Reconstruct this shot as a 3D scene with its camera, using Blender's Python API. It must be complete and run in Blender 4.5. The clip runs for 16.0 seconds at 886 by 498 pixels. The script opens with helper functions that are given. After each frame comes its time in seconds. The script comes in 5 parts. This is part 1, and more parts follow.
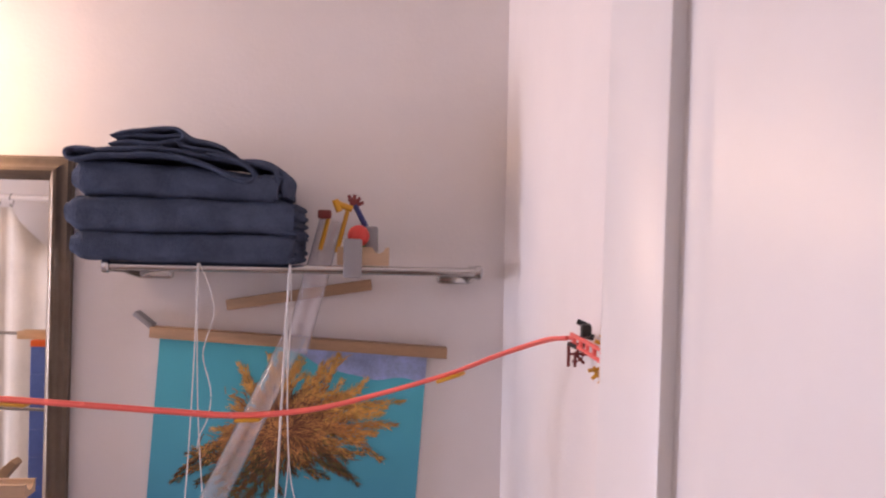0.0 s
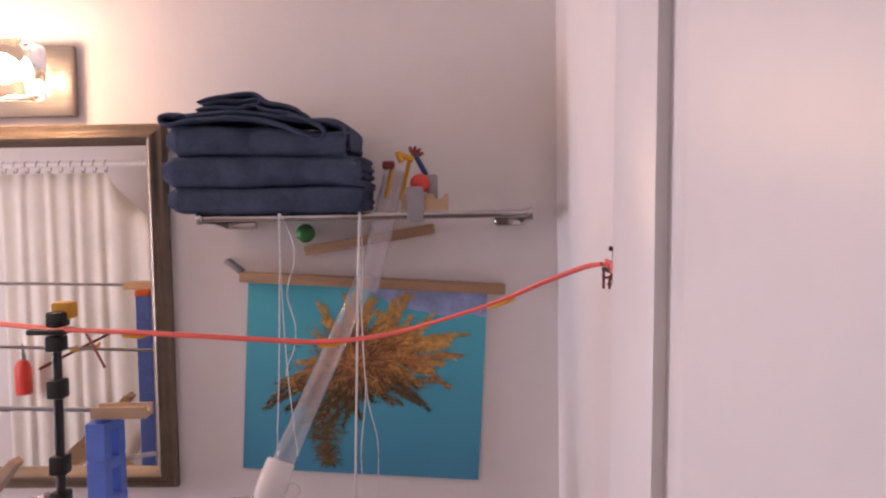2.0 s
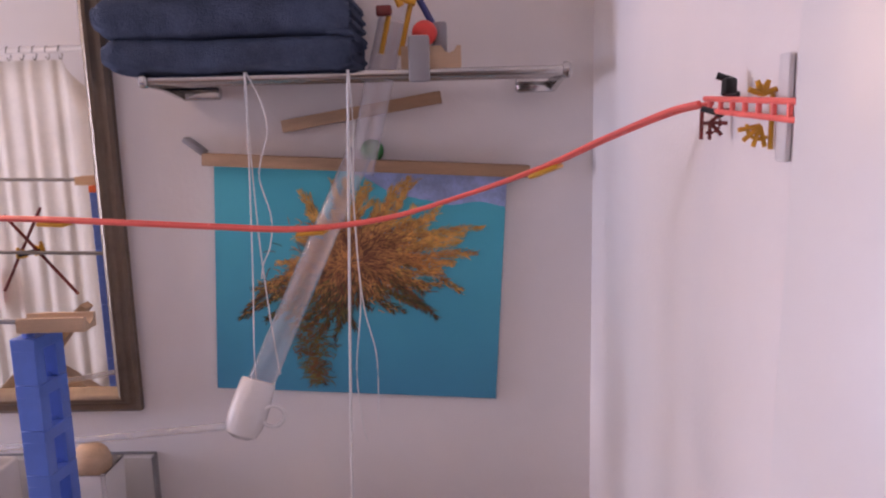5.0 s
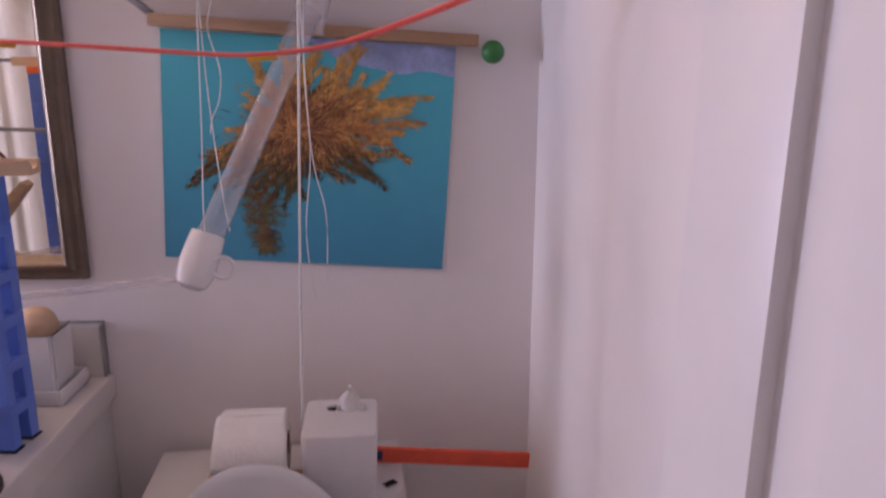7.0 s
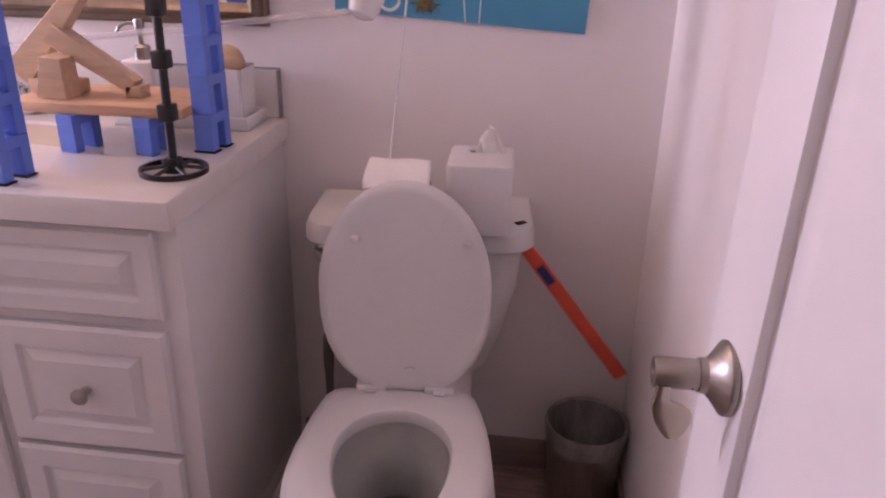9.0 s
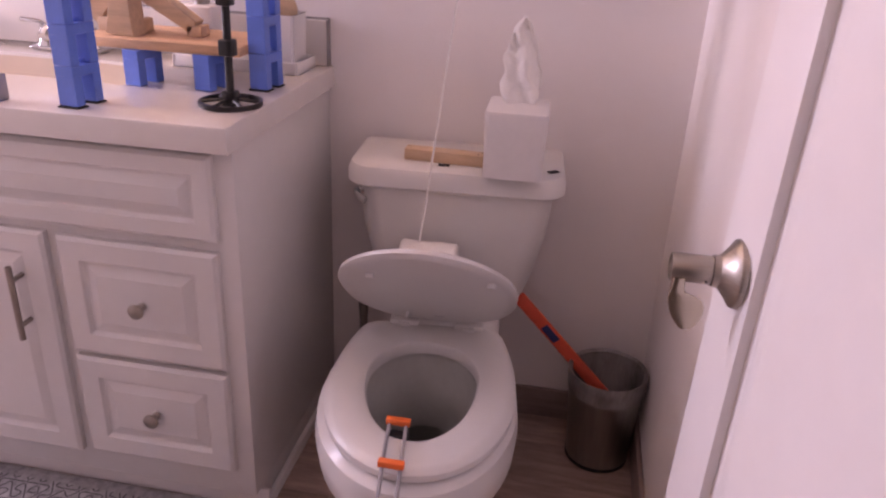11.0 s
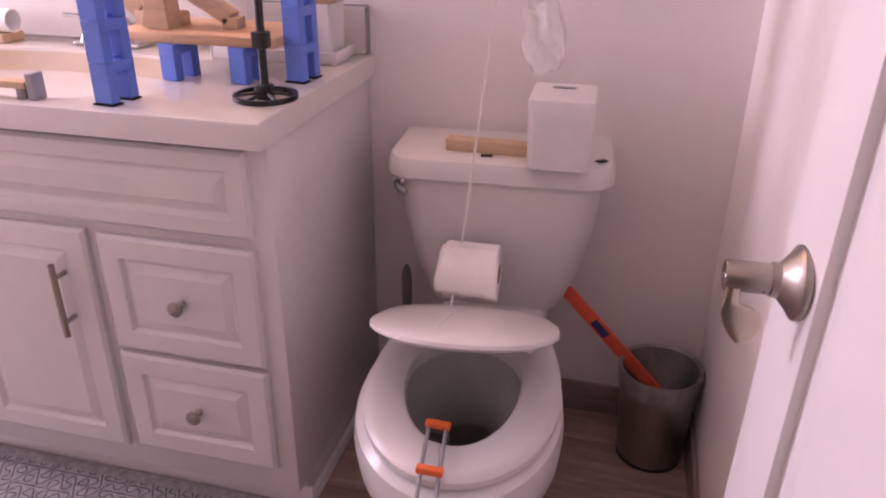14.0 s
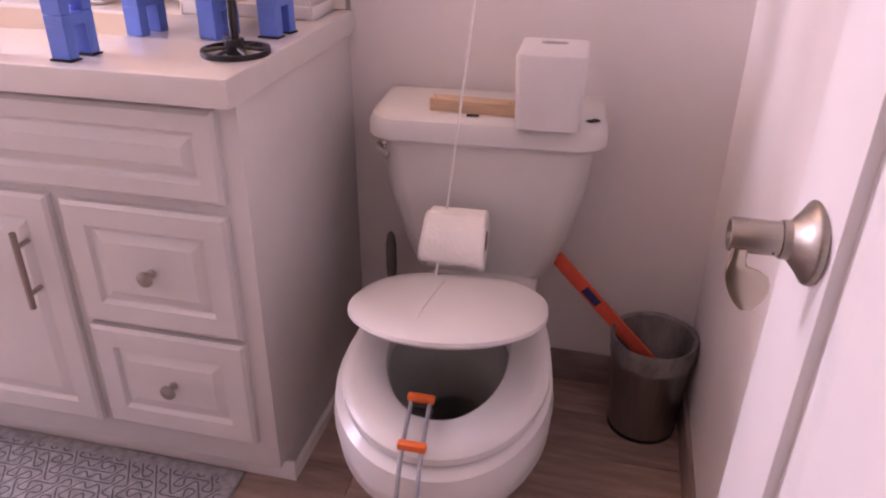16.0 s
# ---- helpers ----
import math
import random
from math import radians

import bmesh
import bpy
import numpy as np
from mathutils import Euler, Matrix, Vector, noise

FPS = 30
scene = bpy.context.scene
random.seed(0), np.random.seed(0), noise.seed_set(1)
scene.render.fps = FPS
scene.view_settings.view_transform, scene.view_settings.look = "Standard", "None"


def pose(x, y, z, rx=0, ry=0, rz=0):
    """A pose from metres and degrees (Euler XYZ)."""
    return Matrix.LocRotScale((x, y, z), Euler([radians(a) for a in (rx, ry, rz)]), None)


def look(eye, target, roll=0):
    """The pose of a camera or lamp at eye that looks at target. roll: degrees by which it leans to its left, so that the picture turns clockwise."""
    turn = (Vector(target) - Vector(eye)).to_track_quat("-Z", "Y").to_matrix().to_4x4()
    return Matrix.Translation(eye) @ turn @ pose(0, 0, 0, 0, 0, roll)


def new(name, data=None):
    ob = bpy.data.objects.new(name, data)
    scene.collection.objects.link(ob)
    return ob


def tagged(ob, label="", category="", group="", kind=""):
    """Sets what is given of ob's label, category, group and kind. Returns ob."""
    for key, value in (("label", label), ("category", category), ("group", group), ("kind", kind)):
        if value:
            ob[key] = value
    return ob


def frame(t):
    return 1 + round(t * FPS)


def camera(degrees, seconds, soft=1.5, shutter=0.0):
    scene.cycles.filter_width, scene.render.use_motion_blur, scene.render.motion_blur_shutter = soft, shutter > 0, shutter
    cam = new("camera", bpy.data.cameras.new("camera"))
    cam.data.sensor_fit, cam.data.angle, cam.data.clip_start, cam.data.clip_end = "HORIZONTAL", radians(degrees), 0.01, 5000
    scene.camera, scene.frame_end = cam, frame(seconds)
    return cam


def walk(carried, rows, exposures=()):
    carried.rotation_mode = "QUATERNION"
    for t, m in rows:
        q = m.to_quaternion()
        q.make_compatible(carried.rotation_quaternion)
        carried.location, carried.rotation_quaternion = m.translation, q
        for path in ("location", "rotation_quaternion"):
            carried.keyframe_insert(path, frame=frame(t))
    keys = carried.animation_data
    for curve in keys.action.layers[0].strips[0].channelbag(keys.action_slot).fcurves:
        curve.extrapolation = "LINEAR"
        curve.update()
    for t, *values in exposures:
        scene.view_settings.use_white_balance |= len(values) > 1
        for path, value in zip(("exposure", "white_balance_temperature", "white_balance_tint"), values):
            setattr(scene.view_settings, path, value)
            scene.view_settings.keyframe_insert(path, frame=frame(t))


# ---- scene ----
cam = camera(60.8, 16.0, 2.1, 0.4)
PATH = [
    (0, (0.6, -1.506, 1.743), (0.736, 0.49, 1.756), 1.2),
    (0.5, (0.629, -1.566, 1.753), (0.751, 0.43, 1.778), 0.2),
    (1, (0.634, -1.623, 1.746), (0.726, 0.375, 1.762), -0.4),
    (1.5, (0.63, -1.648, 1.739), (0.637, 0.351, 1.688), -0.7),
    (2, (0.621, -1.632, 1.728), (0.571, 0.364, 1.614), -0.9),
    (2.5, (0.6, -1.578, 1.722), (0.518, 0.412, 1.541), -1.1),
    (3, (0.583, -1.507, 1.709), (0.489, 0.478, 1.477), -1.2),
    (3.5, (0.571, -1.448, 1.696), (0.478, 0.529, 1.413), -1.3),
    (3.7, (0.569, -1.429, 1.687), (0.477, 0.547, 1.39), -1.4),
    (6, (0.591, -1.328, 1.625), (0.633, 0.634, 1.241), -1.1),
    (6.5, (0.59, -1.342, 1.597), (0.669, 0.611, 1.175), -0.7),
    (7, (0.579, -1.403, 1.508), (0.68, 0.537, 1.034), 0.1),
    (7.5, (0.575, -1.464, 1.458), (0.629, 0.438, 0.843), 0.3),
    (8, (0.573, -1.544, 1.352), (0.499, 0.321, 0.634), 0.6),
    (8.5, (0.568, -1.586, 1.328), (0.38, 0.248, 0.552), 0.3),
    (10.8, (0.574, -1.704, 1.277), (0.287, 0.104, 0.47), 2.8),
    (11, (0.574, -1.72, 1.272), (0.278, 0.079, 0.45), 2.8),
    (11.5, (0.58, -1.761, 1.276), (0.269, 0.026, 0.433), 2.9),
    (12, (0.587, -1.785, 1.285), (0.272, 0.003, 0.447), 2.9),
    (12.5, (0.594, -1.778, 1.289), (0.26, 0.008, 0.453), 2.3),
    (13, (0.596, -1.75, 1.287), (0.226, 0.03, 0.453), 1.5),
    (13.5, (0.595, -1.707, 1.28), (0.186, 0.062, 0.441), 0.9),
    (14, (0.585, -1.658, 1.273), (0.155, 0.092, 0.404), 0.5),
    (14.5, (0.582, -1.62, 1.264), (0.149, 0.119, 0.376), 0.5),
    (15, (0.581, -1.597, 1.26), (0.161, 0.138, 0.359), 0.4),
    (15.5, (0.581, -1.589, 1.247), (0.175, 0.144, 0.335), 0.4),
    (16, (0.585, -1.597, 1.234), (0.185, 0.123, 0.295), 0.5),
]
walk(cam, [(t, look(eye, target, roll)) for t, eye, target, roll in PATH],
     [(0.0, -0.58, 7600, 31), (1.0, -0.82, 7700, 32), (1.5, -0.82, 7700, 32), (3.5, -0.74, 7200, 33), (7.0, -0.96, 6900, 35), (8.5, -0.64, 7200, 43), (11.0, -0.37, 7700, 47), (12.5, -0.28, 7700, 47), (16.0, -0.09, 7700, 48)])

# ---- light ----
world = bpy.data.worlds.new("world")
scene.world = world
world.use_nodes = True
wn = world.node_tree.nodes
sky = wn.new("ShaderNodeTexSky")
sky.sky_type, sky.sun_disc = "NISHITA", False
sky.sun_elevation, sky.sun_rotation = radians(35), radians(250)
world.node_tree.links.new(sky.outputs[0], wn["Background"].inputs[0])
wn["Background"].inputs[1].default_value = 0.10


def area_lamp(name, m, sx, sy, watts, colour):
    data = bpy.data.lights.new(name, "AREA")
    data.shape, data.size, data.size_y, data.energy, data.color = "RECTANGLE", sx, sy, watts, colour
    ob = new(name, data)
    ob.matrix_world = m
    return ob


# daylight through the left wall's window, unseen fill lamp added in the hall, vanity lamp's bulbs
area_lamp("window_light", look((-2.36, -0.40, 1.46), (0.8, -0.40, 1.2)), 0.46, 0.95, 66, (0.66, 0.77, 1.0))
area_lamp("hall_fill_light", look((0.05, -2.75, 2.30), (0.5, -1.2, 0.9)), 0.8, 0.8, 3.6, (1.0, 0.76, 0.60))
for bx in (-0.29, -0.52, -0.75):
    bulb = bpy.data.lights.new("vanity_bulb", "POINT")
    bulb.energy, bulb.color, bulb.shadow_soft_size = 3.0, (1.0, 0.72, 0.48), 0.035
    new("vanity_bulb", bulb).location = (bx, -0.115, 2.015)

# ---- materials ----


def mat(name, colour, rough=0.5, metal=0.0, vary=0.06, scale=8.0, bump=0.0, bump_scale=120.0, coat=0.0, stretch=(1, 1, 1), second=None, spec=0.5):
    """A surface with two scales of variation and a fine relief."""
    m = bpy.data.materials.new(name)
    m.use_nodes = True
    nt = m.node_tree
    b = nt.nodes["Principled BSDF"]
    b.inputs["Roughness"].default_value = rough
    b.inputs["Metallic"].default_value = metal
    b.inputs["Coat Weight"].default_value = coat
    b.inputs["Specular IOR Level"].default_value = spec
    tc = nt.nodes.new("ShaderNodeTexCoord")
    mp = nt.nodes.new("ShaderNodeMapping")
    mp.inputs["Scale"].default_value = stretch
    nt.links.new(tc.outputs["Object"], mp.inputs[0])
    n1 = nt.nodes.new("ShaderNodeTexNoise")
    n1.inputs["Scale"].default_value, n1.inputs["Detail"].default_value = scale, 6
    n2 = nt.nodes.new("ShaderNodeTexNoise")
    n2.inputs["Scale"].default_value, n2.inputs["Detail"].default_value = scale * 7, 3
    for n in (n1, n2):
        nt.links.new(mp.outputs[0], n.inputs["Vector"])
    mx = nt.nodes.new("ShaderNodeMath")
    mx.operation = "MULTIPLY_ADD"
    mx.inputs[1].default_value = 0.35
    nt.links.new(n2.outputs["Fac"], mx.inputs[0])
    nt.links.new(n1.outputs["Fac"], mx.inputs[2])
    ramp = nt.nodes.new("ShaderNodeValToRGB")
    lo = tuple(max(0.0, c * (1 - vary * 2.2)) for c in colour) if second is None else second
    hi = tuple(min(1.0, c * (1 + vary)) for c in colour)
    ramp.color_ramp.elements[0].color, ramp.color_ramp.elements[0].position = (*lo, 1), 0.40
    ramp.color_ramp.elements[1].color, ramp.color_ramp.elements[1].position = (*hi, 1), 0.90
    nt.links.new(mx.outputs[0], ramp.inputs[0])
    nt.links.new(ramp.outputs[0], b.inputs["Base Color"])
    rr = nt.nodes.new("ShaderNodeMapRange")
    rr.inputs["To Min"].default_value, rr.inputs["To Max"].default_value = rough * 0.85, min(1.0, rough * 1.15)
    nt.links.new(n1.outputs["Fac"], rr.inputs["Value"])
    nt.links.new(rr.outputs[0], b.inputs["Roughness"])
    if bump:
        n3 = nt.nodes.new("ShaderNodeTexNoise")
        n3.inputs["Scale"].default_value, n3.inputs["Detail"].default_value = bump_scale, 4
        nt.links.new(mp.outputs[0], n3.inputs["Vector"])
        bp = nt.nodes.new("ShaderNodeBump")
        bp.inputs["Strength"].default_value, bp.inputs["Distance"].default_value = bump, 0.004
        nt.links.new(n3.outputs["Fac"], bp.inputs["Height"])
        nt.links.new(bp.outputs[0], b.inputs["Normal"])
    return m


WALL = mat("wall_paint", (0.82, 0.775, 0.755), 0.62, vary=0.02, scale=2.5, bump=0.12, bump_scale=110)
CEIL = mat("ceiling_paint", (0.80, 0.78, 0.76), 0.8, vary=0.02, scale=3, bump=0.2)
TRIM = mat("door_paint", (0.80, 0.77, 0.755), 0.33, vary=0.02, scale=4, bump=0.06, bump_scale=40)
CABINET = mat("cabinet_paint", (0.68, 0.66, 0.64), 0.36, vary=0.025, scale=5, bump=0.05, bump_scale=60)
COUNTER = mat("cultured_marble", (0.67, 0.635, 0.605), 0.14, vary=0.03, scale=4, coat=0.3)
BASIN = mat("basin_glaze", (0.60, 0.49, 0.375), 0.18, vary=0.04, scale=5, coat=0.3)
PORCELAIN = mat("porcelain", (0.69, 0.675, 0.655), 0.30, vary=0.02, scale=4, coat=0.15)
# darker copy of PORCELAIN: the bowl's inner shade is in the colour
PORCELAIN_IN = mat("porcelain_inside_shaded", (0.60, 0.60, 0.57), 0.16, vary=0.06, scale=9, coat=0.5)
SEAT = mat("seat_enamel", (0.69, 0.675, 0.655), 0.36, vary=0.02, scale=5, coat=0.12)
BASEBOARD = mat("vinyl_base", (0.28, 0.205, 0.18), 0.45, vary=0.15, scale=9, stretch=(1, 1, 6), bump=0.1)
CHROME = mat("chrome", (0.54, 0.53, 0.52), 0.10, 1.0, vary=0.03)
NICKEL = mat("brushed_nickel", (0.38, 0.345, 0.305), 0.36, 1.0, vary=0.06, scale=30, stretch=(1, 1, 12))
# brighter and tanner than NICKEL: the floor's warm reflection put into the colour
LEAF = mat("polished_nickel_warm_lit", (0.52, 0.46, 0.38), 0.22, 1.0, vary=0.04, scale=30)
STEEL = mat("bin_steel", (0.36, 0.345, 0.325), 0.30, 1.0, vary=0.07, scale=12, stretch=(8, 8, 0.6))
LINER = mat("bin_liner", (0.27, 0.25, 0.24), 0.30, vary=0.3, scale=16, stretch=(1, 1, 0.3), bump=0.9, bump_scale=30)
BLUE = mat("blue_plastic", (0.105, 0.215, 0.68), 0.34, vary=0.06, scale=14)
BLACK = mat("black_plastic", (0.012, 0.012, 0.013), 0.36, vary=0.2, scale=30)
YELLOW = mat("yellow_plastic", (0.72, 0.36, 0.03), 0.36, vary=0.06)
MAROON = mat("maroon_plastic", (0.22, 0.03, 0.025), 0.36, vary=0.08)
NAVY = mat("navy_plastic", (0.03, 0.04, 0.16), 0.36, vary=0.08)
GREYP = mat("grey_plastic", (0.30, 0.295, 0.31), 0.42, vary=0.05)
ORANGE = mat("orange_plastic", (0.86, 0.16, 0.035), 0.38, vary=0.05)
CORAL = mat("coral_plastic", (0.95, 0.165, 0.135), 0.42, vary=0.03)
FOAM = mat("orange_foam", (0.84, 0.125, 0.065), 0.8, vary=0.08, scale=20, bump=0.3, bump_scale=200)
GREEN = mat("green_paint", (0.025, 0.20, 0.05), 0.42, vary=0.12, scale=30)
RED = mat("red_paint", (0.74, 0.06, 0.045), 0.38, vary=0.06, scale=30)
PINE = mat("pine", (0.62, 0.43, 0.28), 0.55, vary=0.09, scale=11, stretch=(1, 7, 7), bump=0.12, bump_scale=40)
PINE_Z = mat("pine_plank", (0.62, 0.38, 0.23), 0.5, vary=0.13, scale=7, stretch=(1, 9, 9), bump=0.1, bump_scale=40)
OAK = mat("batten_wood", (0.42, 0.255, 0.145), 0.55, vary=0.12, scale=8, stretch=(1, 9, 9), bump=0.1, bump_scale=50)
BRONZE = mat("mirror_frame_bronze", (0.17, 0.125, 0.088), 0.40, 0.45, vary=0.12, scale=14, bump=0.1, bump_scale=60)
TOWEL = mat("blue_terry", (0.078, 0.105, 0.170), 0.95, vary=0.16, scale=26, bump=1.0, bump_scale=380, spec=0.12)
STRING = mat("white_string", (0.80, 0.79, 0.77), 0.8, vary=0.05, scale=200)
PAPER = mat("tissue_paper", (0.85, 0.83, 0.80), 0.9, vary=0.03, scale=20, bump=0.5, bump_scale=130)
PLASTIC_W = mat("white_plastic", (0.70, 0.675, 0.67), 0.4, vary=0.03, scale=12)
CERAMIC = mat("white_ceramic", (0.80, 0.78, 0.77), 0.22, vary=0.02, coat=0.3)
# near-black for felt, tape and holes, and for shade painted inside the tissue box
DARK = mat("black_and_hollow_shade", (0.012, 0.011, 0.011), 0.8, vary=0.1)
CARDBOARD = mat("cardboard", (0.36, 0.25, 0.16), 0.85, vary=0.1, scale=30)
CURTAIN = mat("curtain_cotton", (0.80, 0.755, 0.69), 0.9, vary=0.05, scale=8, bump=0.3, bump_scale=250)
CAULK = mat("grey_caulk", (0.30, 0.29, 0.29), 0.8, vary=0.1, scale=30)
HALLFLOOR = mat("hall_carpet", (0.35, 0.30, 0.26), 0.95, vary=0.15, scale=40, bump=0.5)


def glass_mat(name, colour, rough, ior=1.45, alpha=None):
    m = bpy.data.materials.new(name)
    m.use_nodes = True
    nt = m.node_tree
    b = nt.nodes["Principled BSDF"]
    b.inputs["Base Color"].default_value = (*colour, 1)
    b.inputs["Roughness"].default_value = rough
    b.inputs["IOR"].default_value = ior
    b.inputs["Transmission Weight"].default_value = 1.0
    n = nt.nodes.new("ShaderNodeTexNoise")
    n.inputs["Scale"].default_value = 25
    r = nt.nodes.new("ShaderNodeMapRange")
    r.inputs["To Min"].default_value, r.inputs["To Max"].default_value = rough, rough + 0.05
    nt.links.new(n.outputs["Fac"], r.inputs["Value"])
    nt.links.new(r.outputs[0], b.inputs["Roughness"])
    if alpha is not None:
        b.inputs["Alpha"].default_value = alpha
    return m




def hazy_mat(name, haze, tint):
    """Thin clear plastic: see-through, slightly milky, with a sharp gloss at its edges."""
    m = bpy.data.materials.new(name)
    m.use_nodes = True
    nt = m.node_tree
    out = nt.nodes["Material Output"]
    nt.nodes.remove(nt.nodes["Principled BSDF"])
    clear = nt.nodes.new("ShaderNodeBsdfTransparent")
    clear.inputs[0].default_value = (*tint, 1)
    milk = nt.nodes.new("ShaderNodeBsdfDiffuse")
    milk.inputs[0].default_value = (0.85, 0.83, 0.84, 1)
    gloss = nt.nodes.new("ShaderNodeBsdfGlossy")
    gloss.inputs["Roughness"].default_value = 0.11
    lw = nt.nodes.new("ShaderNodeLayerWeight")
    lw.inputs["Blend"].default_value = 0.5
    pw = nt.nodes.new("ShaderNodeMath")
    pw.operation = "POWER"
    pw.inputs[1].default_value = 3.5
    nt.links.new(lw.outputs["Facing"], pw.inputs[0])
    fr = nt.nodes.new("ShaderNodeMath")
    fr.operation = "MULTIPLY_ADD"
    fr.inputs[1].default_value, fr.inputs[2].default_value = 0.90, 0.05
    nt.links.new(pw.outputs[0], fr.inputs[0])
    n = nt.nodes.new("ShaderNodeTexNoise")
    n.inputs["Scale"].default_value, n.inputs["Detail"].default_value = 14, 4
    mr = nt.nodes.new("ShaderNodeMapRange")
    mr.inputs["To Min"].default_value, mr.inputs["To Max"].default_value = haze * 0.6, haze * 1.4
    nt.links.new(n.outputs["Fac"], mr.inputs["Value"])
    a, b = nt.nodes.new("ShaderNodeMixShader"), nt.nodes.new("ShaderNodeMixShader")
    nt.links.new(mr.outputs[0], a.inputs[0])
    nt.links.new(clear.outputs[0], a.inputs[1])
    nt.links.new(milk.outputs[0], a.inputs[2])
    nt.links.new(fr.outputs[0], b.inputs[0])
    nt.links.new(a.outputs[0], b.inputs[1])
    nt.links.new(gloss.outputs[0], b.inputs[2])
    nt.links.new(b.outputs[0], out.inputs[0])
    return m


CLEAR = hazy_mat("clear_tube", 0.07, (0.97, 0.96, 0.965))
CLEAR2 = hazy_mat("clear_channel", 0.16, (0.98, 0.98, 0.98))
FROST = glass_mat("lamp_glass", (1.0, 0.97, 0.92), 0.05, 1.45)
WATER = glass_mat("bowl_water", (0.85, 0.88, 0.84), 0.02, 1.33)


def mirror_mat():
    m = bpy.data.materials.new("mirror_silver")
    m.use_nodes = True
    b = m.node_tree.nodes["Principled BSDF"]
    b.inputs["Base Color"].default_value = (0.64, 0.605, 0.55, 1)
    b.inputs["Metallic"].default_value, b.inputs["Roughness"].default_value = 1.0, 0.02
    return m


MIRROR = mirror_mat()


def glow_mat(name, colour, strength):
    m = bpy.data.materials.new(name)
    m.use_nodes = True
    b = m.node_tree.nodes["Principled BSDF"]
    b.inputs["Base Color"].default_value = (0.9, 0.88, 0.85, 1)
    b.inputs["Emission Color"].default_value = (*colour, 1)
    b.inputs["Emission Strength"].default_value = strength
    return m


BULB = glow_mat("glowing_bulb", (1.0, 0.80, 0.58), 30.0)


def floor_mat():
    """Grey-brown wood planks: each piece has its own tone, with grain along x."""
    m = mat("floor_plank", (0.40, 0.285, 0.235), 0.42, vary=0.22, scale=5, stretch=(1.2, 9, 9), bump=0.15, bump_scale=30, second=(0.22, 0.150, 0.122))
    nt = m.node_tree
    b = nt.nodes["Principled BSDF"]
    src = b.inputs["Base Color"].links[0].from_socket
    info = nt.nodes.new("ShaderNodeObjectInfo")
    hsv = nt.nodes.new("ShaderNodeHueSaturation")
    r = nt.nodes.new("ShaderNodeMapRange")
    r.inputs["To Min"].default_value, r.inputs["To Max"].default_value = 0.82, 1.2
    nt.links.new(info.outputs["Random"], r.inputs["Value"])
    nt.links.new(r.outputs[0], hsv.inputs["Value"])
    nt.links.new(src, hsv.inputs["Color"])
    nt.links.new(hsv.outputs[0], b.inputs["Base Color"])
    knot = nt.nodes.new("ShaderNodeTexVoronoi")
    knot.inputs["Scale"].default_value = 2.2
    mp = nt.nodes.new("ShaderNodeMapping")
    mp.inputs["Scale"].default_value = (0.8, 1.6, 1)
    geo = nt.nodes.new("ShaderNodeNewGeometry")
    nt.links.new(geo.outputs["Position"], mp.inputs[0])
    nt.links.new(mp.outputs[0], knot.inputs["Vector"])
    kr = nt.nodes.new("ShaderNodeMapRange")
    kr.inputs["From Min"].default_value, kr.inputs["From Max"].default_value = 0.03, 0.09
    kr.inputs["To Min"].default_value, kr.inputs["To Max"].default_value = 0.35, 1.0
    nt.links.new(knot.outputs["Distance"], kr.inputs["Value"])
    mul = nt.nodes.new("ShaderNodeMix")
    mul.data_type, mul.blend_type = "RGBA", "MULTIPLY"
    mul.inputs["Factor"].default_value = 1.0
    nt.links.new(hsv.outputs[0], mul.inputs["A"])
    nt.links.new(kr.outputs[0], mul.inputs["B"])
    nt.links.new(mul.outputs["Result"], b.inputs["Base Color"])
    return m


FLOOR = floor_mat()

# ---- building helpers ----


def thing(name, label, category, m=None, group="", kind=""):
    ob = new(name)
    ob.empty_display_size = 0.05
    if m is not None:
        ob.matrix_world = m
    return tagged(ob, label, category, group, kind)


def part(name, bm, material, parent=None, label="", smooth=True):
    """Links a bmesh as one mesh object, under a thing or part if one is given."""
    bmesh.ops.recalc_face_normals(bm, faces=bm.faces)
    me = bpy.data.meshes.new(name)
    bm.to_mesh(me)
    bm.free()
    if smooth:
        me.polygons.foreach_set("use_smooth", [True] * len(me.polygons))
        me.set_sharp_from_angle(angle=radians(38))
    me.materials.append(material)
    ob = new(name, me)
    if parent is not None:
        ob.parent = parent
    if label:
        ob["label"] = label
    return ob


def box(x0, x1, y0, y1, z0, z1, r=0.0, seg=2, bm=None):
    bm = bm or bmesh.new()
    v = bmesh.ops.create_cube(bm, size=1.0)["verts"]
    for p in v:
        p.co = ((x0 + x1) / 2 + p.co.x * (x1 - x0), (y0 + y1) / 2 + p.co.y * (y1 - y0), (z0 + z1) / 2 + p.co.z * (z1 - z0))
    if r > 0:
        es = list({e for p in v for e in p.link_edges})
        bmesh.ops.bevel(bm, geom=es, offset=r, segments=seg, affect="EDGES", profile=0.5)
    return bm


def rod(a, b, r, n=16, r2=None, bm=None):
    """A round bar from a to b."""
    bm = bm or bmesh.new()
    a, b = Vector(a), Vector(b)
    d = b - a
    m = Matrix.Translation((a + b) / 2) @ d.to_track_quat("Z", "Y").to_matrix().to_4x4()
    bmesh.ops.create_cone(bm, cap_ends=True, segments=n, radius1=r, radius2=r if r2 is None else r2, depth=d.length, matrix=m)
    return bm


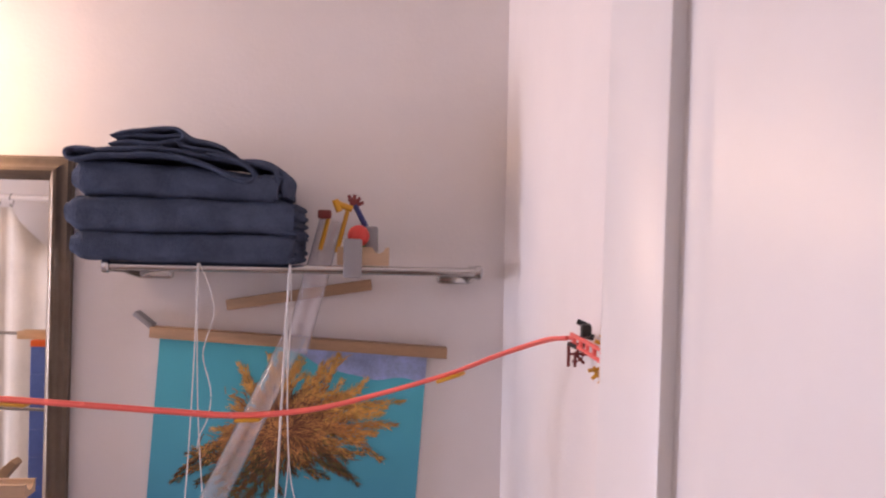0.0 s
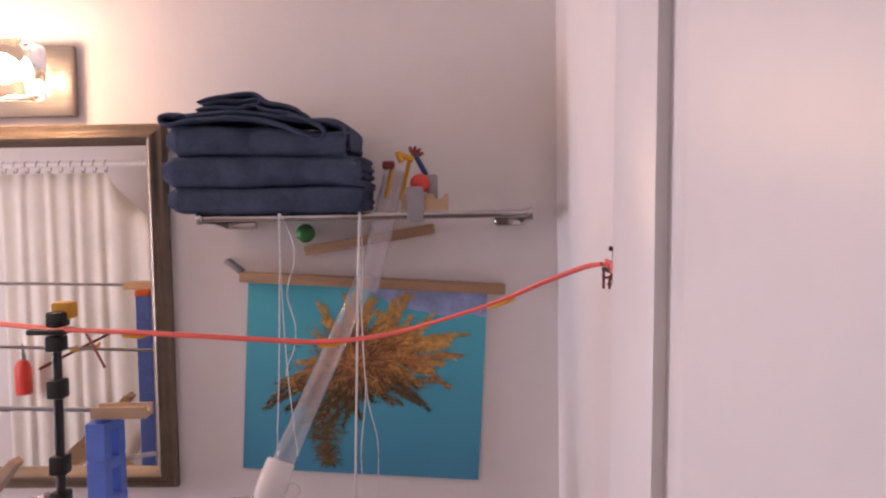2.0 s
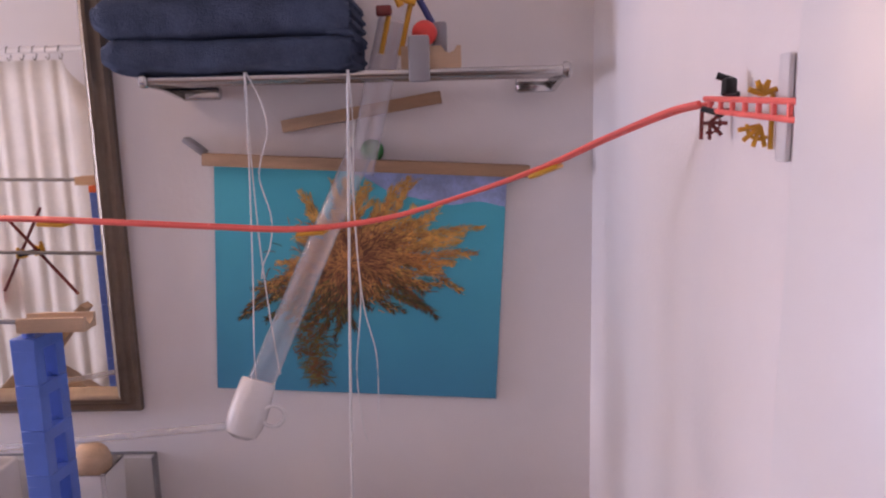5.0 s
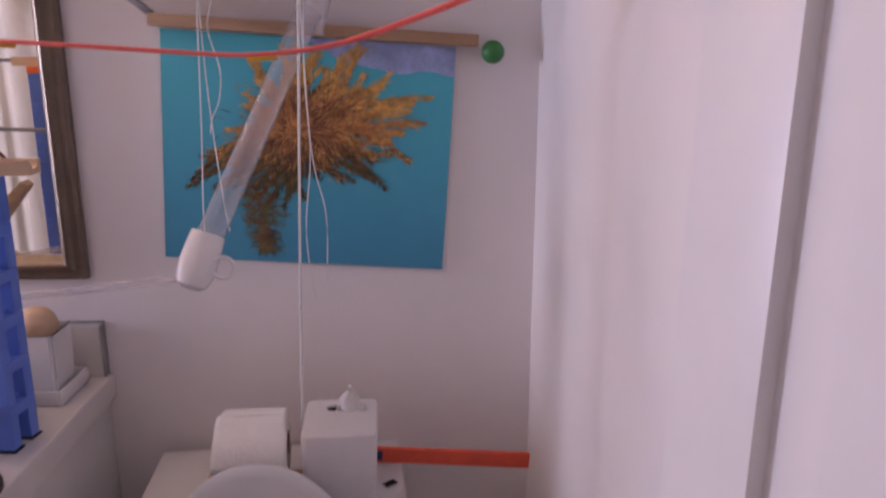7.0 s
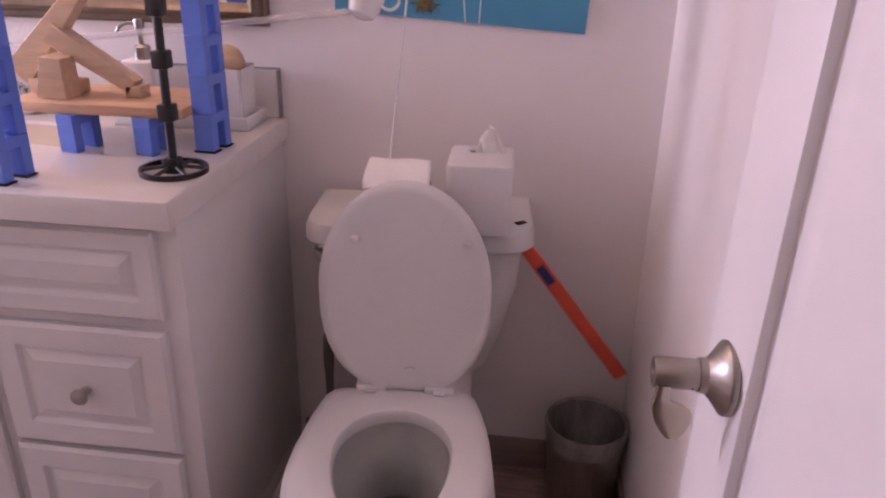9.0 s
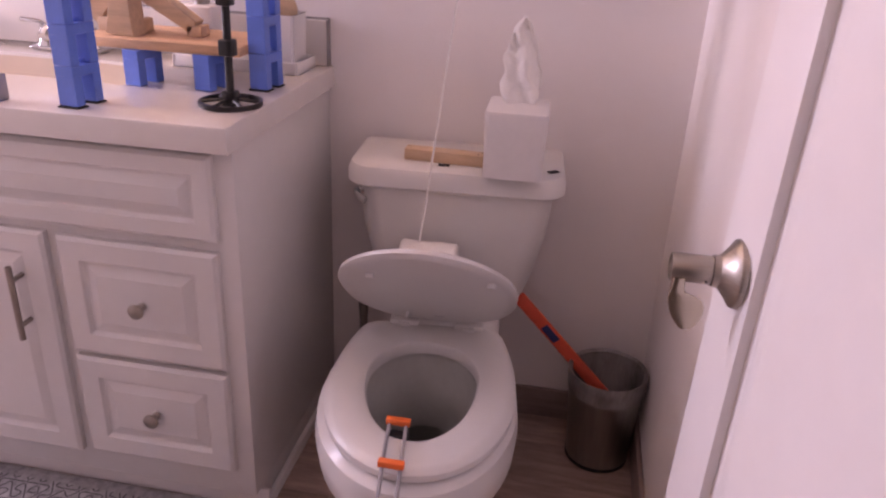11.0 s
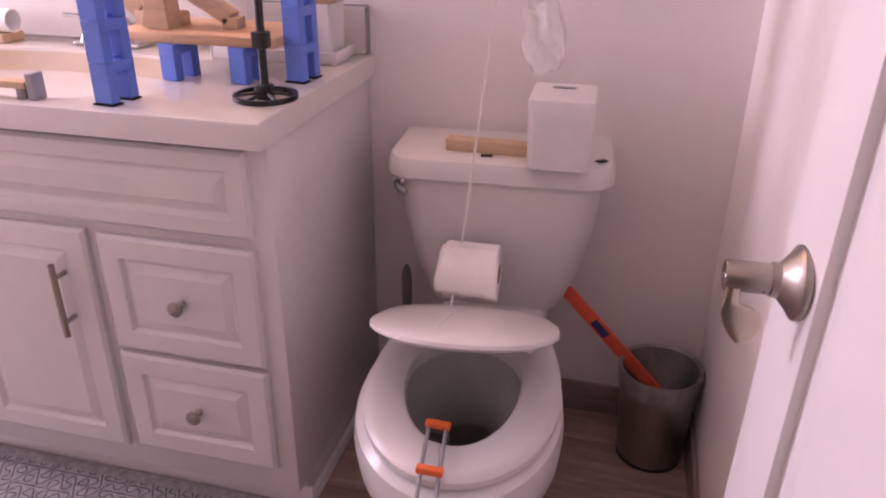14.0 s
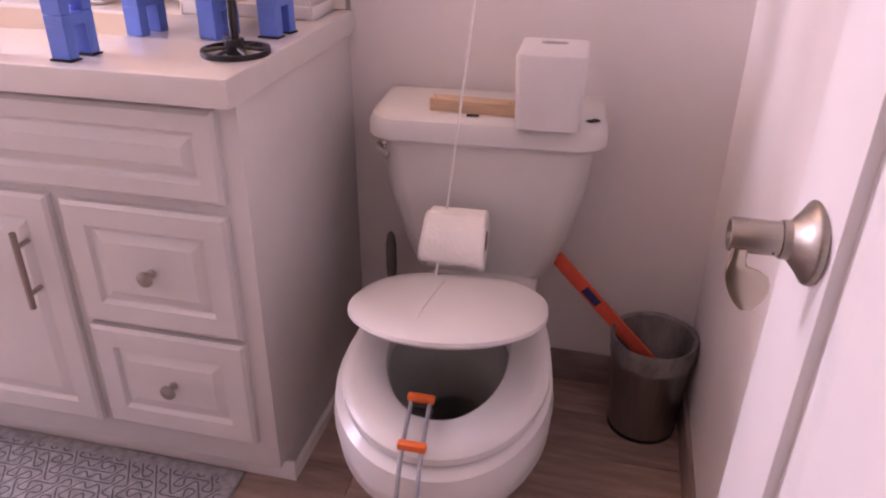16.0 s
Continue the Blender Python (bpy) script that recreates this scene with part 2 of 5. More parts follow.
def lathe(profile, n=40, bm=None, m=None):
    """Turns (radius, height) pairs round z."""
    bm = bm or bmesh.new()
    rings = []
    for r, z in profile:
        ring = []
        for i in range(n):
            a = 2 * math.pi * i / n
            p = Vector((r * math.cos(a), r * math.sin(a), z))
            ring.append(bm.verts.new(m @ p if m else p))
        rings.append(ring)
    for a, b in zip(rings, rings[1:]):
        for i in range(n):
            bm.faces.new((a[i], a[(i + 1) % n], b[(i + 1) % n], b[i]))
    return bm


def loft(rings, cap0=True, cap1=True, bm=None, closed=True):
    """Skins rings of points, each of the same length."""
    bm = bm or bmesh.new()
    vs = [[bm.verts.new(p) for p in ring] for ring in rings]
    n = len(vs[0])
    for a, b in zip(vs, vs[1:]):
        for i in range(n if closed else n - 1):
            bm.faces.new((a[i], a[(i + 1) % n], b[(i + 1) % n], b[i]))
    if cap0:
        bm.faces.new(vs[0][::-1])
    if cap1:
        bm.faces.new(vs[-1])
    return bm


def smooth_path(points, steps=6):
    """Catmull-Rom through the points."""
    p = [Vector(q) for q in points]
    p = [2 * p[0] - p[1], *p, 2 * p[-1] - p[-2]]
    out = []
    for i in range(1, len(p) - 2):
        for s in range(steps):
            t = s / steps
            out.append(0.5 * (2 * p[i] + (p[i + 1] - p[i - 1]) * t + (2 * p[i - 1] - 5 * p[i] + 4 * p[i + 1] - p[i + 2]) * t * t + (3 * p[i] - p[i - 1] - 3 * p[i + 1] + p[i + 2]) * t ** 3))
    out.append(p[-2])
    return out


def hose(points, r, n=10, steps=6, bm=None, flat=1.0, cap=True):
    """A round (or flattened) bar along a smooth path."""
    path = smooth_path(points, steps) if steps else [Vector(q) for q in points]
    rings = []
    up = Vector((0, 0, 1))
    for i, q in enumerate(path):
        d = (path[min(i + 1, len(path) - 1)] - path[max(i - 1, 0)]).normalized()
        side = d.cross(up)
        if side.length < 1e-3:
            side = d.cross(Vector((0, 1, 0)))
        side.normalize()
        u = side.cross(d)
        rings.append([q + side * r * math.cos(2 * math.pi * k / n) + u * r * flat * math.sin(2 * math.pi * k / n) for k in range(n)])
    return loft(rings, cap, cap, bm)

# ---- the room ----
RX, LX, FY, CZ, T = 0.827, -2.40, -1.80, 2.44, 0.11
floor = tagged(part("floor", box(LX - T, RX + T, FY - T, T, -0.10, -0.006), BASEBOARD), "grey-brown wood-look plank floor", "floor", kind="structure")
bm = bmesh.new()
part_w = tagged(part("wall_back", box(LX - T, RX + T, 0.0, T, 0.0, CZ, bm=bm), WALL), "off-white painted back wall with light texture", "wall", kind="structure")
tagged(part("wall_right", box(RX, RX + T, FY - T, 0.0, 0.0, CZ), WALL), "off-white painted side wall", "wall", kind="structure")
bm = box(LX - T, LX, FY - T, -0.68, 0, CZ)
box(LX - T, LX, -0.12, 0.0, 0, CZ, bm=bm)
box(LX - T, LX, -0.68, -0.12, 0, 0.95, bm=bm)
box(LX - T, LX, -0.68, -0.12, 1.95, CZ, bm=bm)
tagged(part("wall_left", bm, WALL), "off-white painted side wall with a window opening", "wall", kind="structure")
bm = box(LX, 0.12, FY - T, FY, 0, CZ)
box(0.12, RX + T, FY - T, FY, 2.06, CZ, bm=bm)
tagged(part("wall_front", bm, WALL), "off-white painted wall with a doorway", "wall", kind="structure")
tagged(part("ceiling", box(LX - T, RX + T, FY - T, T, CZ, CZ + 0.1), CEIL), "white painted ceiling", "ceiling", kind="structure")
# unseen hall, added to shut out sky light behind the doorway
bm = box(-1.0, 1.8, -3.6, FY - T, -0.1, -0.004)
tagged(part("floor_hall", bm, HALLFLOOR), "brown carpet added for the unseen hall", "floor", kind="structure")
bm = box(-1.1, -1.0, -3.6, FY - T, 0, CZ)
box(1.8, 1.9, -3.6, FY - T, 0, CZ, bm=bm)
box(-1.1, 1.9, -3.7, -3.6, 0, CZ, bm=bm)
tagged(part("wall_hall", bm, WALL), "plain off-white walls added round the unseen hall", "wall", kind="structure")
tagged(part("ceiling_hall", box(-1.1, 1.9, -3.7, FY - T, CZ, CZ + 0.1), CEIL), "white ceiling added over the unseen hall", "ceiling", kind="structure")
bb = box(0.013, RX - 0.012, -0.012, 0, 0, 0.118, 0.003)
tagged(part("baseboard_back", bb, BASEBOARD), "dark brown vinyl baseboard", "baseboard", kind="structure")
tagged(part("baseboard_right", box(RX - 0.012, RX, FY, 0.0, 0, 0.118, 0.003), BASEBOARD), "dark brown vinyl baseboard", "baseboard", kind="structure")
tagged(part("trim_back", box(0.05, RX - 0.013, -0.026, -0.0125, 0, 0.016, 0.005), BASEBOARD), "thin shoe moulding along the baseboard", "trim", kind="structure")

# window frame in the left wall
win = thing("window_1", "white framed window with clear panes", "window", kind="structure")
bm = box(LX - 0.08, LX - 0.03, -0.68, -0.64, 0.95, 1.95)
box(LX - 0.08, LX - 0.03, -0.16, -0.12, 0.95, 1.95, bm=bm)
box(LX - 0.08, LX - 0.03, -0.64, -0.16, 0.95, 0.99, bm=bm)
box(LX - 0.08, LX - 0.03, -0.64, -0.16, 1.91, 1.95, bm=bm)
part("window_frame", bm, TRIM, win)


# ---- the open door ----
def build_door():
    a = Vector((0.729, -0.961, 0))
    ang = 11.0
    d = thing("door_1", "white raised-panel door standing open, with a lever handle", "door", pose(a.x, a.y, 0.03, 0, 0.92, ang), kind="structure")
    # local: the free edge at y = 0, the face at x = 0, the hinge towards -y, thickness towards +x
    W, H = 0.76, 2.03
    panels = [(0.20, 1.91)]
    ys, ye = -0.0845, -W + 0.0845
    bm = box(0.0, 0.035, -0.0845, 0, 0.012, H, 0.0015)
    box(0.0, 0.035, -W, ye, 0.012, H, 0.0015, bm=bm)
    for z0, z1 in ((0.012, 0.20), (1.91, H)):
        box(0.0, 0.035, ye, ys, z0, z1, bm=bm)
    part("frame", bm, TRIM, d)
    for z0, z1 in panels:
        bm = bmesh.new()
        # a sunk ledge, then a wide bevel up to the raised field
        def ring(x, o):
            return [(x, ys - o, z0 + o), (x, ye + o, z0 + o), (x, ye + o, z1 - o), (x, ys - o, z1 - o)]
        loft([ring(0.011, 0.0), ring(0.012, 0.004), ring(0.0045, 0.034), ring(0.0015, 0.043), ring(0.001, 0.050)], False, True, bm)
        part("panel", bm, TRIM, d)
    h = build_handle(d)
    return d


def build_handle(d):
    z, y = 0.924, -0.043
    turn = pose(0, y, z, 0, 0, -10)
    m = turn @ pose(0, 0, 0, 0, -90, 0)
    rose = part("handle_rose", lathe([(0.0, -0.004), (0.0345, -0.004), (0.0352, 0.001), (0.0342, 0.0030), (0.0265, 0.0080), (0.0190, 0.0145), (0.0165, 0.0170), (0.0160, 0.0235), (0.0, 0.0235)], 56, m=m), NICKEL, d, "brushed nickel rose")
    stem = part("handle_stem", lathe([(0.0135, 0.0225), (0.0142, 0.0235), (0.0145, 0.026), (0.0145, 0.0620), (0.0135, 0.0635), (0.0118, 0.0635), (0.0112, 0.0565), (0.0, 0.0555)], 44, m=m), NICKEL, d, "brushed nickel hollow-ended stem")
    for k in (0.029, 0.050):
        bm = bmesh.new()
        bmesh.ops.create_uvsphere(bm, u_segments=10, v_segments=6, radius=0.0013, matrix=m @ Matrix.Translation((-0.0075, -0.0122, k)))
        part("screw_hole", bm, DARK, stem, "tiny dark screw hole")
    part("keyhole", lathe([(0, 0.0605), (0.0045, 0.0605), (0.0060, 0.0590), (0.0060, 0.0555)], 20, m=m), CHROME, stem, "bright lock cylinder")
    # a tab at the stem's end that widens into a flat hanging leaf
    rings = []
    for zz, x0, x1, th in ((-0.006, -0.0665, -0.0520, 0.0035), (-0.018, -0.0665, -0.0515, 0.0026), (-0.0225, -0.0670, -0.0500, 0.0020), (-0.0255, -0.0672, -0.0420, 0.0018), (-0.030, -0.0670, -0.0365, 0.0017), (-0.037, -0.0658, -0.0335, 0.0016),
                           (-0.045, -0.0630, -0.0332, 0.0016), (-0.053, -0.0590, -0.0352, 0.0015), (-0.060, -0.0540, -0.0385, 0.0015), (-0.0650, -0.0490, -0.0420, 0.0012)):
        zz, x0, x1 = zz * 0.97, x0 + 0.0045, x1 + 0.0035 + 0.0045 * min(1, max(0, (-0.022 - zz) / 0.008))
        cx, w = (x0 + x1) / 2, (x1 - x0) / 2
        rings.append([turn @ Vector((cx + w * math.cos(k * math.pi / 8), -0.0125 + th * math.sin(k * math.pi / 8), zz)) for k in range(16)])
    part("handle_lever", loft(rings), LEAF, d, "polished hanging thumb lever")
    return rose


build_door()


# ---- vanity ----
def raised_front(name, x0, x1, z0, z1, y, parent, frame_w=0.045):
    """A drawer or door front with a raised panel; y is the cabinet's face."""
    bm = bmesh.new()
    def ring(yy, o):
        return [(x0 + o, yy, z0 + o), (x1 - o, yy, z0 + o), (x1 - o, yy, z1 - o), (x0 + o, yy, z1 - o)]
    f = frame_w
    loft([ring(y, 0), ring(y - 0.013, 0), ring(y - 0.019, 0.007), ring(y - 0.019, f), ring(y - 0.010, f + 0.006), ring(y - 0.010, f + 0.011), ring(y - 0.0175, f + 0.030), ring(y - 0.0175, f + 0.032)], True, True, bm)
    return part(name, bm, CABINET, parent, smooth=False)


def knob(x, y, z, parent):
    m = pose(x, y, z, 90, 0, 0)
    return part("knob", lathe([(0.0, -0.0), (0.008, 0.0), (0.0085, 0.004), (0.0055, 0.007), (0.0052, 0.014), (0.012, 0.019), (0.0160, 0.023), (0.0155, 0.027), (0.010, 0.030), (0.0, 0.031)], 28, m=m), NICKEL, parent, "brushed nickel mushroom knob")


def build_vanity():
    v = thing("vanity_cabinet", "white painted vanity cabinet with raised-panel drawers and doors", "cabinet")
    XL, Y = -1.40, -0.540
    bm = box(XL, 0.0, Y, -0.002, 0.10, 0.876, 0.002)
    part("body", bm, CABINET, v)
    part("toe_kick", box(XL, -0.002, -0.494, -0.002, 0.0, 0.10), CABINET, v)
    part("base_strip", box(XL, 0.012, -0.503, -0.4945, 0.0, 0.085, 0.003), TRIM, v, "white base strip")
    part("side_strip", box(-0.0015, 0.012, -0.494, -0.030, 0.0, 0.060, 0.005), TRIM, v, "white shoe moulding")
    raised_front("false_front", -0.90, -0.036, 0.697, 0.862, Y, v, 0.036)
    for z0, z1, kz in ((0.420, 0.674, 0.546), (0.168, 0.408, 0.290)):
        dr = raised_front("drawer", -0.366, -0.038, z0, z1, Y, v)
        knob(-0.200, Y - 0.017, kz, dr)
    for x0, x1, px in ((-0.745, -0.392, -0.450), (-1.10, -0.752, -1.05)):
        door = raised_front("cabinet_door", x0, x1, 0.158, 0.678, Y, v)
        bm = rod((px, Y - 0.050, 0.452), (px, Y - 0.050, 0.612), 0.0062)
        for z in (0.482, 0.582):
            rod((px, Y - 0.018, z), (px, Y - 0.048, z), 0.0052, bm=bm)
        part("bar_handle", bm, NICKEL, door, "brushed nickel bar pull")
    return v


build_vanity()


def build_counter():
    t = thing("countertop", "glossy off-white cultured marble top with a cream basin", "countertop")
    x0, x1, y0, y1, z0, z1 = -1.42, 0.012, -0.583, -0.001, 0.877, 0.924
    cx, cy, rx, ry = -0.615, -0.345, 0.305, 0.195
    n = 96
    def rect(i, z, o):
        a = 2 * math.pi * i / n
        c, s = math.cos(a), math.sin(a)
        k = min((x1 - o - cx) / c if c > 1e-9 else (x0 + o - cx) / c if c < -1e-9 else 9e9, (y1 - o - cy) / s if s > 1e-9 else (y0 + o - cy) / s if s < -1e-9 else 9e9)
        return (cx + c * k, cy + s * k, z)
    def oval(i, f, z):
        a = 2 * math.pi * i / n
        c, q = math.cos(a), math.sin(a)
        return (cx + rx * f * math.copysign(abs(c) ** 0.55, c), cy + ry * f * math.copysign(abs(q) ** 0.55, q), z)
    # exact corners: move the nearest sample of each outer ring into the corner
    def snapped(z, o):
        ring = [Vector(rect(i, z, o)) for i in range(n)]
        for X, Y in ((x0 + o, y0 + o), (x1 - o, y0 + o), (x1 - o, y1 - o), (x0 + o, y1 - o)):
            q = Vector((X, Y, z))
            j = min(range(n), key=lambda k: (ring[k] - q).length)
            ring[j] = q
        return ring
    bm = loft([snapped(z0, 0.0), snapped(z1 - 0.006, 0.0), snapped(z1 - 0.0015, 0.002), snapped(z1, 0.006), [oval(i, 1.0, z1) for i in range(n)], [oval(i, 0.985, z1 - 0.006) for i in range(n)]], True, False)
    part("slab", bm, COUNTER, t)
    bm = loft([[oval(i, f, z1 - d) for i in range(n)] for f, d in ((0.985, 0.006), (0.95, 0.03), (0.86, 0.075), (0.66, 0.115), (0.35, 0.133), (0.08, 0.138))], False, True)
    part("basin", bm, BASIN, t, "cream glazed rounded basin")
    part("backsplash", box(-1.42, 0.0, -0.020, -0.001, 0.9245, 1.028, 0.004), COUNTER, t)
    bm = box(-1.42, 0.0032, -0.004, -0.0005, 1.0283, 1.0315)
    box(0.0003, 0.0035, -0.021, -0.0005, 0.925, 1.028, bm=bm)
    part("caulk_line", bm, CAULK, t, "thin grey caulk line")
    return t


build_counter()


# ---- toilet ----
TM = pose(0.337, -0.10, 0, 0, 0, 3.6)


def egg(w, yb, yf, n=48, square=0.0):
    """Outline of a seat: a half round front and a flatter back; y runs to the front as negative."""
    pts = []
    ym = yb + (yf - yb) * 0.50
    for i in range(n):
        a = 2 * math.pi * i / n
        c, s = math.cos(a), math.sin(a)
        if s < 0:
            pts.append((w * c, ym + (ym - yf) * s))
        else:
            e = 1.0 - square
            pts.append((w * math.copysign(abs(c) ** e, c) * (1 - 0.17 * abs(s) ** 1.6 * (1 if square > 0.15 else 0)), ym + (yb - ym) * abs(s) ** e))
    return pts


def build_toilet():
    t = thing("toilet", "white porcelain toilet with tank, seat and lid", "toilet", TM)
    # tank: wider at the top, rounded front corners
    def tank_ring(w, d0, d1, z, r=0.045, n=8):
        out = [(w, d0, z)]
        for k in range(n + 1):
            a = math.pi / 2 * k / n
            out.append((w - r + r * math.cos(a), d1 + r - r * math.sin(a), z))
        for k in range(n + 1):
            a = math.pi / 2 * k / n
            out.append((-w + r - r * math.sin(a), d1 + r - r * math.cos(a), z))
        out.append((-w, d0, z))
        m = len(out)
        for k in range(1, 6):
            out.append((-w + 2 * w * k / 6, d0, z))
        # a slightly bowed front
        return [Vector((x, y - (0.012 * (1 - (x / w) ** 2) if y < (d0 + d1) / 2 else 0), z)) for x, y, z in out]
    rings = [tank_ring(0.140, 0.075, -0.075, 0.405, 0.05), tank_ring(0.150, 0.078, -0.085, 0.42, 0.05), tank_ring(0.178, 0.082, -0.098, 0.50, 0.05), tank_ring(0.205, 0.085, -0.110, 0.62, 0.05), tank_ring(0.214, 0.085, -0.116, 0.722, 0.05)]
    part("tank", loft(rings), PORCELAIN, t)
    L = [tank_ring(0.228, 0.087, -0.130, 0.722, 0.05), tank_ring(0.236, 0.090, -0.136, 0.728, 0.055), tank_ring(0.236, 0.090, -0.136, 0.752, 0.055), tank_ring(0.230, 0.086, -0.130, 0.767, 0.055), tank_ring(0.214, 0.076, -0.114, 0.773, 0.05)]
    part("tank_lid", loft(L), PORCELAIN, t)
    lev = part("flush_lever", lathe([(0, 0), (0.013, 0), (0.013, 0.006), (0.007, 0.012), (0, 0.012)], 24, m=pose(-0.205, -0.085, 0.700, 90, 0, -40)), CHROME, t, "chrome flush lever")
    part("lever_arm", hose([(-0.215, -0.100, 0.700), (-0.208, -0.118, 0.697), (-0.190, -0.130, 0.690)], 0.007, 10, bm=None, flat=1.3), CHROME, t, "chrome lever arm")
    # bowl outside
    def ring(w, yb, yf, z, sq=0.25):
        skew = min(1.0, z / 0.36)
        return [Vector((x - skew * (0.012 + 0.035 * (y + 0.55)), y, z)) for x, y in egg(w, yb, yf, 48, sq)]
    outer = [ring(0.105, -0.14, -0.50, 0.0), ring(0.108, -0.14, -0.505, 0.02), ring(0.098, -0.15, -0.49, 0.10), ring(0.105, -0.16, -0.53, 0.20), ring(0.158, -0.17, -0.655, 0.29), ring(0.186, -0.19, -0.720, 0.35), ring(0.189, -0.20, -0.731, 0.40), ring(0.185, -0.20, -0.727, 0.432), ring(0.172, -0.21, -0.712, 0.443), ring(0.116, -0.315, -0.652, 0.443, 0.1)]
    part("bowl", loft(outer, True, False), PORCELAIN, t)
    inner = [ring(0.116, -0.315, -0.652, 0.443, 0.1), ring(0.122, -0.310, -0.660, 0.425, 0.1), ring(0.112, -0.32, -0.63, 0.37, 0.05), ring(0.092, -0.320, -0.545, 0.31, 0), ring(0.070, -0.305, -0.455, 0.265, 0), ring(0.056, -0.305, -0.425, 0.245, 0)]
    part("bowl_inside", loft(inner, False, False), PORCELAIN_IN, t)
    # greyer than the bowl, so the hole's shade sits in the colour
    part("drain", loft([ring(0.056, -0.305, -0.425, 0.245, 0), ring(0.048, -0.305, -0.41, 0.20, 0), ring(0.035, -0.31, -0.39, 0.15, 0)], False, True), mat("drain_shade", (0.42, 0.41, 0.385), 0.3, vary=0.1), t, "grey drain with its hole's shade painted in")
    part("water", loft([ring(0.060, -0.303, -0.433, 0.2500, 0), ring(0.03, -0.335, -0.40, 0.2505, 0)], False, True), WATER, t, "still clear water")
    part("base_neck", box(-0.12, 0.12, -0.17, 0.06, 0.30, 0.42, 0.03, 3), PORCELAIN, t)
    # seat ring
    def turned(pts, z):
        # the seat sits a little aslant on the bowl
        ca, sa = math.cos(radians(2.2)), math.sin(radians(2.2))
        return [Vector((-0.018 + x * ca - (y + 0.25) * sa, -0.25 + x * sa + (y + 0.25) * ca, z)) for x, y in pts]

    def seat_edge(o, z):
        """Half round front, sides drawn in towards a straight back edge with small corners."""
        w, ym, yb, yf = 0.175 - o, -0.470, -0.247 - o, -0.714 + o
        pts = [(w * math.cos(a), ym + (ym - yf) * math.sin(a)) for a in [math.pi + math.pi * k / 24 for k in range(25)]]
        side = [(w * (1 - 0.20 * u ** 2.1) - max(0.0, u - 0.94) * 0.35, ym + (yb - ym) * min(1.0, u)) for u in (0.15, 0.3, 0.45, 0.6, 0.72, 0.82, 0.90, 0.95, 0.985, 1.0)]
        return turned(pts + side + [(0.06, yb), (0.0, yb), (-0.06, yb)] + [(-x, y) for x, y in reversed(side)], z)

    def hole_edge(o, z):
        w, ym, yb, yf = 0.102 - o, -0.445, -0.328 - o, -0.634 + o
        n = 48
        pts = []
        for k in range(n):
            a = math.pi + 2 * math.pi * k / n
            c, q = math.cos(a), math.sin(a)
            pts.append((w * c, ym + ((ym - yf) if q < 0 else (yb - ym)) * q))
        return turned(pts, z)

    so = [seat_edge(0.006, 0.4445), seat_edge(0.0, 0.450), seat_edge(0.0, 0.462), seat_edge(0.007, 0.470), seat_edge(0.020, 0.4735), hole_edge(-0.014, 0.4735), hole_edge(-0.004, 0.470), hole_edge(0.0, 0.462), hole_edge(-0.002, 0.4445)]
    seat = part("seat", loft(so, False, False), SEAT, t, "white enamelled seat ring")
    for sx in (-0.077, 0.059):
        bm = box(sx - 0.030, sx + 0.030, -0.268, -0.226, 0.4705, 0.484, 0.004)
        box(sx - 0.012, sx + 0.012, -0.278, -0.262, 0.474, 0.480, 0.002, bm=bm)
        hinge = part("hinge", bm, SEAT, t)
        for k in (-0.008, 0.008):
            part("screw", lathe([(0, 0.003), (0.003, 0.003), (0.0035, 0)], 12, m=pose(sx + k, -0.24, 0.4838)), NICKEL, hinge)
    # lid, hinged at its own origin; flat it points to the front
    lid = new("lid")
    lid.parent = t
    def lring(w, yb, yf, z):
        return [Vector((x * 0.945 - 0.012, y * 0.995 + 0.012, z)) for x, y in egg(w, yb, yf, 48, 0.35)]
    bm = loft([lring(0.155, -0.012, -0.405, 0.0), lring(0.169, -0.002, -0.420, 0.001), lring(0.175, 0.004, -0.427, 0.006), lring(0.174, 0.003, -0.426, 0.012), lring(0.163, -0.006, -0.415, 0.018), lring(0.12, -0.05, -0.37, 0.0215)], True, True)
    part("lid_panel", bm, SEAT, lid)
    for sx, sy in ((-0.105, -0.30), (0.105, -0.30)):
        part("bumper", box(sx - 0.008, sx + 0.008, sy - 0.006, sy + 0.006, -0.009, 0.001, 0.003), SEAT, lid, "small translucent rubber bumper")
    part("mark", hose([(-0.010, -0.035, -0.0008), (-0.004, -0.039, -0.0008), (0.004, -0.039, -0.0008), (0.010, -0.035, -0.0008)], 0.0008, 6, flat=0.5), GREYP, lid, "small grey moulded mark")
    lid.matrix_basis = pose(0, -0.262, 0.484, -95, 0, 0)
    return t, lid


toilet, LID = build_toilet()


